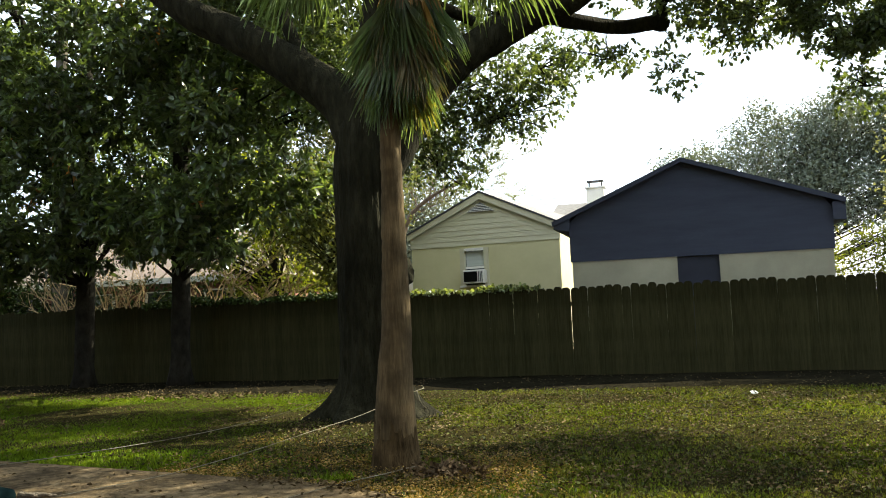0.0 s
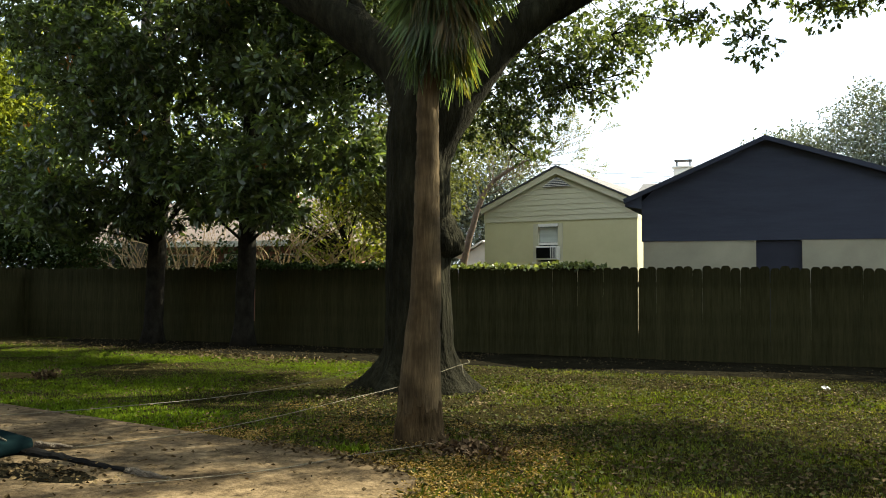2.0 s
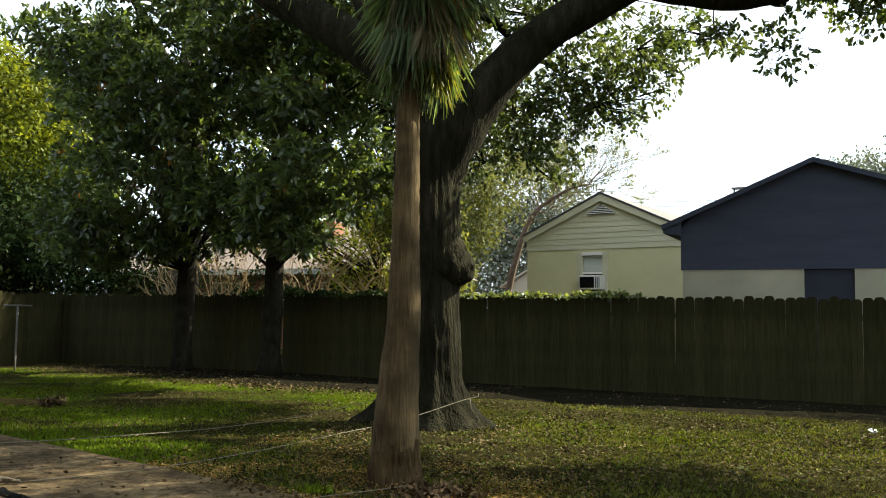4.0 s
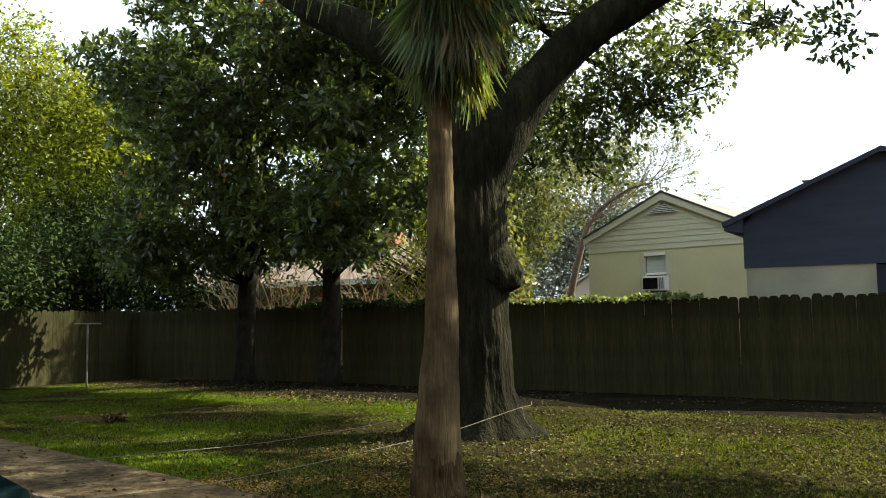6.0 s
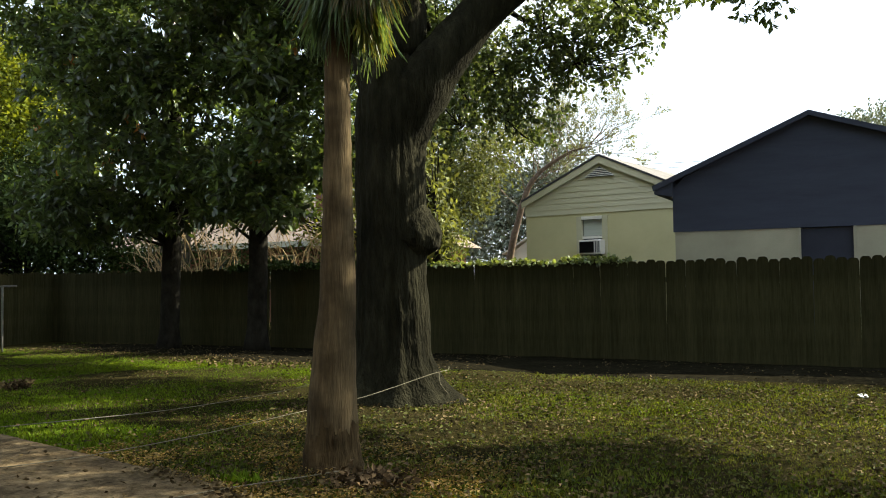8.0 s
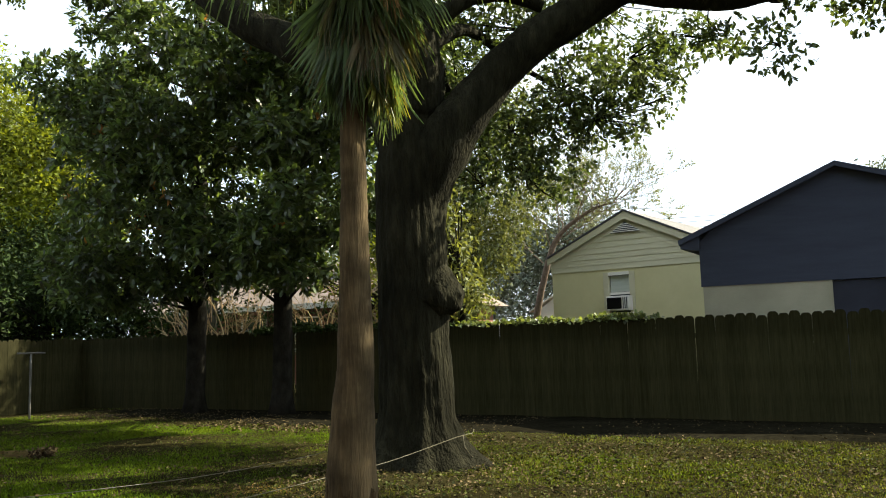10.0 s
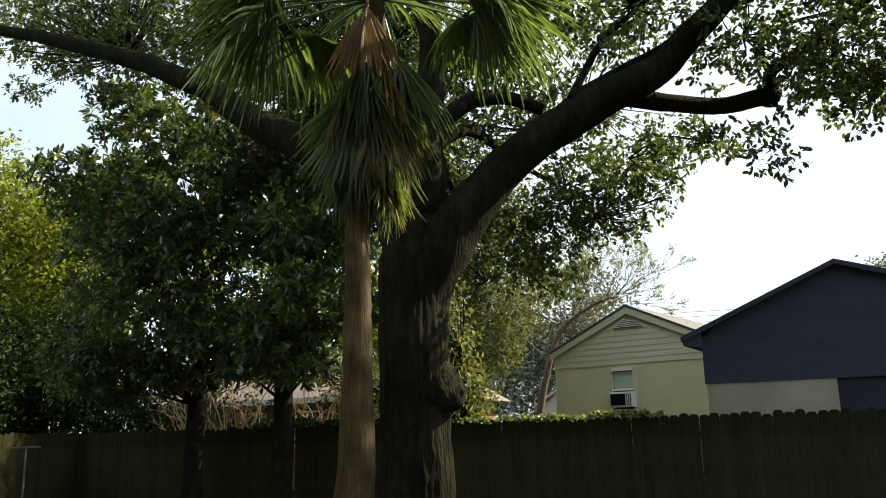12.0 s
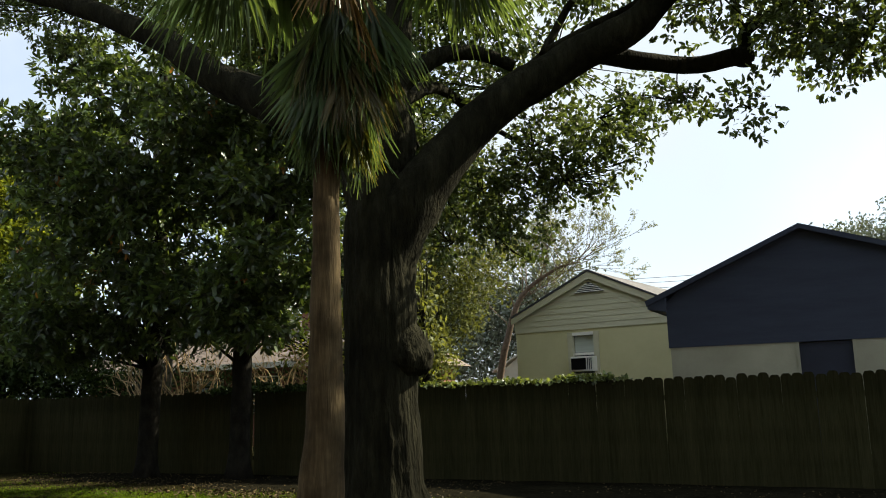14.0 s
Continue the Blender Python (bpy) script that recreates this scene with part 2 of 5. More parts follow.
M_LITTER = material("white_plastic", [(0.7, 0.7, 0.7), (0.82, 0.82, 0.82)], 5.0, 0.5, 0.3)
M_VENT = material("vent_grey", [(0.05, 0.055, 0.06), (0.09, 0.095, 0.10)], 6.0, 0.8, 0.1)
M_WIRE = material("wire", [(0.03, 0.03, 0.03), (0.05, 0.05, 0.05)], 5.0, 0.6, 0)


# ---- mesh helpers ----
def empty(name, place=(0, 0, 0)):
    ob = new(name)
    ob.location = place
    ob.empty_display_size = 0.1
    return ob


def finish(me, mat, smooth=False):
    me.materials.append(mat)
    if smooth:
        me.polygons.foreach_set("use_smooth", [True] * len(me.polygons))
    me.update()
    return me


def part(name, bm, mat, parent=None, label="", kind="", smooth=False):
    """Links a bmesh as one mesh object, under a thing where one is given."""
    me = bpy.data.meshes.new(name)
    bm.to_mesh(me)
    bm.free()
    return put(name, finish(me, mat, smooth), parent, label, kind)


def put(name, me, parent=None, label="", kind=""):
    ob = new(name, me)
    if parent is not None:
        ob.parent = parent
        bpy_at = parent.location if parent.parent is None else parent.location + parent.parent.location
        ob.location = -Vector(bpy_at)
    return tagged(ob, label, kind=kind)


def arrays(name, verts, faces, mat, smooth=False):
    """A mesh from numpy arrays; all faces have the same number of corners."""
    me = bpy.data.meshes.new(name)
    verts, faces = np.asarray(verts, dtype=np.float32), np.asarray(faces, dtype=np.int32)
    k = faces.shape[1]
    me.vertices.add(len(verts))
    me.vertices.foreach_set("co", verts.ravel())
    me.loops.add(faces.size)
    me.loops.foreach_set("vertex_index", faces.ravel())
    me.polygons.add(len(faces))
    me.polygons.foreach_set("loop_start", np.arange(0, faces.size, k, dtype=np.int32))
    me.polygons.foreach_set("loop_total", np.full(len(faces), k, dtype=np.int32))
    me.update(calc_edges=True)
    me.validate()
    return finish(me, mat, smooth)


def box(bm, x0, x1, y0, y1, z0, z1, bevel=0.0):
    made = bmesh.ops.create_cube(bm, size=1, matrix=Matrix.Translation(((x0 + x1) / 2, (y0 + y1) / 2, (z0 + z1) / 2)) @ Matrix.Diagonal((x1 - x0, y1 - y0, z1 - z0, 1)))
    if bevel:
        es = list({e for v in made["verts"] for e in v.link_edges})
        bmesh.ops.bevel(bm, geom=es, offset=bevel, segments=2, affect="EDGES", profile=0.5)
    return bm


def a_box(*size, bevel=0.0):
    return box(bmesh.new(), *size, bevel=bevel)


def prism(outline, y0, y1):
    """A solid from an outline in x and z, between two values of y."""
    bm = bmesh.new()
    front, back = [bm.verts.new((x, y0, z)) for x, z in outline], [bm.verts.new((x, y1, z)) for x, z in outline]
    bm.faces.new(front)
    bm.faces.new(back[::-1])
    k = len(outline)
    for i in range(k):
        bm.faces.new((front[i], back[i], back[(i + 1) % k], front[(i + 1) % k]))
    bmesh.ops.recalc_face_normals(bm, faces=bm.faces)
    return bm


def smooth_path(points, radii, step):
    """A Catmull-Rom line through points, with its radii, sampled about every step metres."""
    p = [Vector(q) for q in points]
    p = [p[0] * 2 - p[1]] + p + [p[-1] * 2 - p[-2]]
    out, rad = [], []
    for i in range(1, len(p) - 2):
        n = max(2, int((p[i + 1] - p[i]).length / step))
        for j in range(n):
            t = j / n
            a, b, c, d = p[i - 1], p[i], p[i + 1], p[i + 2]
            out.append(0.5 * ((2 * b) + (c - a) * t + (2 * a - 5 * b + 4 * c - d) * t * t + (3 * b - a - 3 * c + d) * t ** 3))
            rad.append(radii[i - 1] * (1 - t) + radii[i] * t)
    out.append(p[-2])
    rad.append(radii[-1])
    return out, rad


def tube(bm, points, radii, seg=10, step=0.25, lump=0.0, lump_scale=2.0, lobes=0.0, rough_path=0.0):
    """Adds a tapered, closed limb along points. lump: unevenness against the radius; lobes: root flares at the foot."""
    path, rad = smooth_path(points, radii, step)
    side = Vector((1, 0, 0))
    rings = []
    for i, (c, r) in enumerate(zip(path, rad)):
        ahead = (path[min(i + 1, len(path) - 1)] - path[max(i - 1, 0)]).normalized()
        if abs(ahead.dot(side)) > 0.97:
            side = Vector((0, 1, 0))
        side = (side - ahead * ahead.dot(side)).normalized()
        up = ahead.cross(side)
        if rough_path:
            c = c + noise.noise_vector(c * 1.7) * rough_path
        ring = []
        for k in range(seg):
            a = 2 * math.pi * k / seg
            q = side * math.cos(a) + up * math.sin(a)
            f = 1 + lump * noise.noise((c + q * r) * lump_scale) + lump * 0.5 * noise.noise((c + q * r) * lump_scale * 3.1)
            if lobes:
                f += lobes * max(0.0, 1 - c.z / 0.7) ** 2 * (0.6 + 0.8 * max(0, math.sin(a * 3 + 3.6)) + 0.5 * math.sin(a * 5))
            ring.append(bm.verts.new(c + q * (r * f)))
        rings.append(ring)
    for a, b in zip(rings, rings[1:]):
        for k in range(seg):
            bm.faces.new((a[k], a[(k + 1) % seg], b[(k + 1) % seg], b[k]))
    bm.faces.new(rings[0][::-1])
    bm.faces.new(rings[-1])
    return bm


rng = np.random.default_rng(7)


def unit(v):
    return v / np.maximum(np.linalg.norm(v, axis=-1, keepdims=True), 1e-9)


def leaf_mesh(name, at, ways, length, width, mat, fold=0.25, droop=0.0, jitter=0.35, rounded=False):
    """Many small folded leaves, each four corners and two faces: at, their feet; ways, the way that each points."""
    n = len(at)
    d = unit(ways + rng.normal(0, jitter, (n, 3)))
    d[:, 2] -= droop
    d = unit(d)
    s = unit(np.cross(d, unit(rng.normal(0, 1, (n, 3)) + np.array([0, 0, 1.2]))))
    u = np.cross(s, d)
    ln = (length * rng.uniform(0.65, 1.25, n))[:, None]
    wd = (width * rng.uniform(0.7, 1.2, n))[:, None]
    if rounded:
        a, b = at + d * ln * 0.28, at + d * ln * 0.72
        up = u * wd * fold
        v = np.stack([at, a + s * wd * 0.46 + up, b + s * wd * 0.44 + up, at + d * ln, b - s * wd * 0.44 + up, a - s * wd * 0.46 + up], 1).reshape(-1, 3)
        i = np.arange(n)[:, None] * 6
        f = np.stack([i + [0, 1, 5], i + [1, 2, 5], i + [2, 4, 5], i + [2, 3, 4]], 1).reshape(-1, 3)
        return arrays(name, v, f, mat)
    mid = at + d * ln * 0.45
    v = np.stack([at, mid + s * wd * 0.5 + u * wd * fold, at + d * ln, mid - s * wd * 0.5 + u * wd * fold], 1).reshape(-1, 3)
    i = np.arange(n)[:, None] * 4
    f = np.stack([i + [0, 1, 2], i + [0, 2, 3]], 1).reshape(-1, 3)
    return arrays(name, v, f, mat)


def in_lumps(lumps, count, shell=0.55, rag=0.35, seed=3):
    """Places in a crown made of ellipsoids (x, y, z, rx, ry, rz), most of them near its skin, with uneven edges and gaps; and the outward ways."""
    r = np.random.default_rng(seed)
    vol = np.array([l[3] * l[4] * l[5] for l in lumps]) ** 0.7
    which = r.choice(len(lumps), count, p=vol / vol.sum())
    L = np.array(lumps)[which]
    q = unit(r.normal(0, 1, (count, 3)))
    rad = shell + (1 - shell) * r.random(count) ** 0.6
    wob = np.array([noise.noise(Vector(L[k, :3] * 0.7 + q[k] * 2.3)) + 0.5 * noise.noise(Vector(L[k, :3] * 1.3 + q[k] * 5.7)) for k in range(count)])
    keep = r.random(count) < np.clip(0.75 + 1.6 * wob, 0.08, 1)
    place = L[:, :3] + q * L[:, 3:] * (rad * (1 + rag * wob))[:, None]
    return place[keep], q[keep]


def clumps(lumps, per, size, seed):
    """Breaks each large lump of a crown into bough-sized clumps, with shade between them."""
    r = random.Random(seed)
    out = []
    for x, y, z, rx, ry, rz in lumps:
        for k in range(per):
            q = Vector((r.gauss(0, 1), r.gauss(0, 1), r.gauss(0, 1))).normalized() * r.uniform(0.35, 0.95)
            f = size * r.uniform(0.65, 1.25)
            out.append((x + q.x * rx, y + q.y * ry, z + q.z * rz, rx * f, ry * f, rz * f * 0.72))
    return out


def rosettes(places, ways, per, spread=0.9):
    """Spreads each place into a whorl of leaves round its twig's tip."""
    at = np.repeat(places, per, 0) + rng.normal(0, 0.03, (len(places) * per, 3))
    w = np.repeat(ways, per, 0) * 0.6 + rng.normal(0, spread, (len(places) * per, 3))
    return at, unit(w)


def limbs_to(bm, root, targets, r0, r1=0.012, seg=6, sag=0.25):
    """Boughs from points of a trunk to points in the crown."""
    for a, b in zip(root, targets):
        a, b = Vector(a), Vector(b)
        mid = a.lerp(b, 0.5) + Vector((0, 0, sag * (b - a).length * 0.3)) + noise.noise_vector(b) * 0.25
        tube(bm, [a, mid, b], [r0, r0 * 0.6, r1], seg, 0.5)
    return bm


def bare_branches(bm, foot, way, length, radius, depth, r):
    """Twigs that fork and fork again."""
    tip = foot + way * length
    mid = foot.lerp(tip, 0.5) + Vector((r.uniform(-1, 1), r.uniform(-1, 1), r.uniform(-0.3, 0.6))) * length * 0.09
    tube(bm, [foot, mid, tip], [radius, radius * 0.8, radius * 0.55], 5 if radius < 0.03 else 8, max(0.1, length / 3))
    if depth:
        for k in range(r.choice((2, 3, 3))):
            t = r.uniform(0.5, 1.0)
            d = (way + Vector((r.uniform(-1, 1), r.uniform(-0.7, 0.7), r.uniform(-0.25, 0.6))) * 0.75).normalized()
            bare_branches(bm, foot.lerp(tip, t), d, length * r.uniform(0.55, 0.8), radius * 0.55, depth - 1, r)
    return tip


# ---- ground ----
bm = bmesh.new()
bmesh.ops.create_grid(bm, x_segments=90, y_segments=90, size=30, matrix=Matrix.Translation((-2, 14, 0)))
edge = [e for e in bm.edges if e.is_boundary]
outer = bmesh.ops.extrude_edge_only(bm, edges=edge)
for v in [g for g in outer["geom"] if isinstance(g, bmesh.types.BMVert)]:
    d = v.co - Vector((-2, 14, 0))
    v.co = Vector((-2, 14, 0)) + d * 60
for v in bm.verts:
    if -13.5 < v.co.x < 20 and 5 < v.co.y < 17.5:
        v.co.z += 0.035 * noise.noise(v.co * 0.6) + 0.02 * noise.noise(v.co * 1.9)
    if v.co.y <= 7.6 and v.co.x < 2.2:
        v.co.z -= 0.06
ground = tagged(part("ground", bm, M_GROUND, smooth=True), "patchy back-yard lawn soil strewn with fallen leaves", "ground", kind="structure")


def slab_edge(x):
    """y of the concrete slab's far edge."""
    return 6.22 - 0.185 * (x - 0.1) if x < 0.1 else 6.22 - 0.42 * (x - 0.1) - 0.9 * max(0.0, x - 0.8) ** 2


def patio():
    """A poured slab with a jointed, chipped far edge."""
    bm = bmesh.new()
    xs = [-16 + 0.4 * i for i in range(41)] + [0.35, 0.6, 0.8, 1.0, 1.15]
    top = [(x, slab_edge(x) + 0.02 * noise.noise(Vector((x * 3, 0, 0)))) for x in xs] + [(1.3, 5.0), (1.45, 3.0), (1.5, -6.0), (-16, -6.0)]
    up, low = [bm.verts.new((x, y, 0.035)) for x, y in top], [bm.verts.new((x, y, -0.12)) for x, y in top]
    bm.faces.new(up)
    for i in range(len(top)):
        j = (i + 1) % len(top)
        bm.faces.new((up[j], up[i], low[i], low[j]))
    bmesh.ops.recalc_face_normals(bm, faces=bm.faces)
    return tagged(part("concrete_slab", bm, M_CONCRETE), "stained concrete patio slab with leaves on it", "patio", kind="structure")


patio()



def ground_patch(name, cx, cy, rx, ry, z, mat, label):
    """A thin, low heap with a ragged edge: bare soil, and the painted shade strip along the fence."""
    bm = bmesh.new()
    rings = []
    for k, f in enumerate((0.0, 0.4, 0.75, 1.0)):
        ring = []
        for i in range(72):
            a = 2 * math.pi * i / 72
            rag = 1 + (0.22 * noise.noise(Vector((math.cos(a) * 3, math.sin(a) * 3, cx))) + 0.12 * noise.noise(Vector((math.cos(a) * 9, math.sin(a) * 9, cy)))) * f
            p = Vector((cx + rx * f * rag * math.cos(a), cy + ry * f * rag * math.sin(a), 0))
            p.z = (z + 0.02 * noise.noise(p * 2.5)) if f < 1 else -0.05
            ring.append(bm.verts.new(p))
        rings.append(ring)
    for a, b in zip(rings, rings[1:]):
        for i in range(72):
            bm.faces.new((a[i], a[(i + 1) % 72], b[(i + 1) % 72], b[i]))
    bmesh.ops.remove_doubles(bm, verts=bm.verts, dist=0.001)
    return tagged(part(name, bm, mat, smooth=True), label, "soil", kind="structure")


# this strip paints the shade before the fence in its dark colour
ground_patch("bare_soil_bed", -1.0, 15.2, 13.5, 1.9, 0.03, M_HUMUS_SHADE, "dark ground strip along the fence with the fence's shade in its colour")
ground_patch("wet_dirt", -1.55, 4.70, 0.95, 0.22, 0.048, M_HUMUS_SHADE, "wet dirt and leaf mould drifted on the slab")
ground_patch("bare_soil", -6.95, 9.3, 0.8, 0.34, 0.012, M_CLAY, "small reddish bare patch in the lawn")

# ---- fences ----
BOARD, FENCE_Y, FENCE_H = 0.163, 16.07, 1.74


def picket_mesh(w, h, seed):
    """A dog-eared board, 2 cm thick, standing on its foot."""
    r = random.Random(seed)
    e = 0.042
    lean = r.uniform(-0.006, 0.006)
    out = [(-w / 2, 0), (w / 2, 0), (w / 2 + lean, h - e * 1.2), (w / 2 - e * 0.55 + lean, h - e * 0.25), (w / 2 - e * 1.1 + lean, h), (-w / 2 + e * 1.1 + lean, h), (-w / 2 + e * 0.55 + lean, h - e * 0.25), (-w / 2 + lean, h - e * 1.2)]
    bm = prism(out, -0.01, 0.01)
    me = bpy.data.meshes.new("picket")
    bm.to_mesh(me)
    bm.free()
    return finish(me, M_FENCE)


PICKETS = [picket_mesh(0.1622 + 0.0008 * (i % 3), FENCE_H + 0.012 * math.sin(i * 2.4), i) for i in range(8)]


def fence(name, start, end, label, gaps=(), low_side=1, narrow=()):
    """A board fence from start to end, its rails and posts on the far side."""
    a, b = Vector((*start, 0)), Vector((*end, 0))
    run = (b - a).length
    way = (b - a).normalized()
    turn = math.atan2(way.y, way.x)
    root = tagged(empty(name, a), label, "fence", kind="structure")
    root.rotation_euler = (0, 0, turn)
    r = random.Random(name)
    for i in range(int(run / BOARD)):
        x = (i + 0.5) * BOARD
        ob = new("picket", PICKETS[r.randrange(8)])
        ob.parent = root
        squeeze = 0.982 if any(g0 < x < g1 for g0, g1 in narrow) else 1.0
        slide = 0.0
        for g in gaps:
            if abs(x - g) < BOARD:
                squeeze, slide = 0.84, math.copysign(0.012, x - g)
        ob.location = (x + slide, r.uniform(-0.004, 0.004), r.uniform(-0.02, 0.02) - 0.02)
        ob.rotation_euler = (0, r.uniform(-0.0015, 0.0015), 0)
        ob.scale = (squeeze * r.uniform(0.999, 1.010), 1, 1)
    for z in (0.32, 1.35):
        n = max(1, round(run / 2.4))
        for k in range(n):
            rail = part("rail", a_box(k * run / n + 0.004, (k + 1) * run / n - 0.004, 0.012, 0.052, z, z + 0.09), M_FENCE)
            rail.parent = root
    for k in range(max(2, round(run / 2.4)) + 1):
        x = k * run / max(2, round(run / 2.4))
        post = part("post", a_box(x - 0.045, x + 0.045, 0.053, 0.143, -0.1, 1.62), M_FENCE)
        post.parent = root
    return root


fence("fence_back", (-14.45, FENCE_Y), (12.3, FENCE_Y), "weathered dog-eared wooden board fence behind the lawn", gaps=(7.01,), narrow=((8.3, 8.7), (9.2, 9.6)))
fence("fence_side", (-12.3, 3.0), (-14.4, FENCE_Y - 0.03), "weathered wooden board fence along the side of the lawn")


# ---- an unseen house behind the path, added to block sky light ----
def home():
    root = tagged(empty("home", (0, -9, 0)), "plain unseen brick house added to close the yard and block the sky", "house")
    part("wall", a_box(-16, 14, -9, -8.7, 0, 5.5), M_BRICK, root)
    part("roof", prism([(-17, 5.5), (15, 5.5), (13, 8.5), (-15, 8.5)], -14, -8.2), M_BROWN_SHINGLE, root)


home()


# ---- the dark outbuilding ----
def dark_building():
    y0, y1 = 17.3, 25.5
    root = tagged(empty("outbuilding", (3.4, 21, 0)), "dark navy gabled outbuilding with cream lower walls behind the fence", "building")
    xl, xr, split = 0.945, 5.97, 2.26
    for n, x0, x1 in (("wall", xl, 3.02), ("wall", 3.912, xr)):
        part(n, a_box(x0, x1, y0, y0 + 0.2, 0, split), M_CREAM, root, "cream painted lower wall")
    part("door", a_box(3.06, 3.87, y0 + 0.04, y0 + 0.10, 0, split - 0.02), M_DOOR, root, "dark navy door")
    for x0, x1 in ((3.022, 3.06), (3.87, 3.91)):
        part("door_frame", a_box(x0, x1, y0 - 0.02, y0 + 0.12, 0, split), M_CREAM, root)
    apex_x, apex_z = 3.24, 4.185
    slope_l, slope_r = (apex_z - 3.06) / (apex_x - 0.67), (apex_z - 3.15) / (6.16 - apex_x)
    # siding boards of the gable, lapped one over the other
    z = split
    while z < apex_z - 0.05:
        z1 = min(z + 0.2, apex_z - 0.02)
        def span(zz):
            lo = max(xl - 0.03, apex_x - (apex_z - zz) / slope_l) if zz > 2.95 else xl - 0.03
            hi = min(xr + 0.03, apex_x + (apex_z - zz) / slope_r) if zz > 2.95 else xr + 0.03
            return lo, hi
        a, b = span(z), span(z1)
        bm = bmesh.new()
        v = [bm.verts.new(c) for c in ((a[0], y0 - 0.0145, z), (a[1], y0 - 0.0145, z), (b[1], y0 - 0.012, z1), (b[0], y0 - 0.012, z1), (a[0], y0 + 0.2, z), (a[1], y0 + 0.2, z), (b[1], y0 + 0.2, z1), (b[0], y0 + 0.2, z1))]
        for f in ((0, 1, 2, 3), (5, 4, 7, 6), (1, 0, 4, 5), (3, 2, 6, 7), (0, 3, 7, 4), (2, 1, 5, 6)):
            bm.faces.new([v[k] for k in f])
        part("siding_board", bm, M_NAVY, root)
        z = z1
    part("side_wall", a_box(xl, xl + 0.2, y0 + 0.2, y1, 0, 2.95), M_NAVY, root)
    part("side_wall", a_box(xr - 0.2, xr, y0 + 0.2, y1, 0, 2.95), M_CREAM, root)
    part("back_wall", a_box(xl + 0.2, xr - 0.2, y1 - 0.2, y1, 0, 2.95), M_CREAM, root)
    # roof slopes with an overhang, and barge boards
    over = y0 - 0.10
    th = 0.075
    for x_e, z_e in ((0.585, 3.05), (6.22, 3.15)):
        bm = prism([(apex_x, apex_z), (x_e, z_e), (x_e, z_e + th), (apex_x, apex_z + th)], over, y1 + 0.3)
        part("roof", bm, M_DARK_SHINGLE, root, "dark shingled roof slope")
        s = 1 if x_e > apex_x else -1
        bm = prism([(apex_x, apex_z - 0.02), (x_e, z_e - 0.03), (x_e + 0.02 * s, z_e + th - 0.01), (apex_x, apex_z + th - 0.01)], over - 0.03, over - 0.002)
        part("barge_board", bm, M_NAVY, root)
    part("eave_box", a_box(5.99, 6.22, over, y1, 2.80, 3.145), M_NAVY, root, "boxed-in dark eave")
    part("eave_box", prism([(0.60, 3.045), (0.60, 2.965), (0.93, 2.905), (0.93, 3.18)], over + 0.002, y1), M_NAVY, root, "boxed-in dark eave")


dark_building()


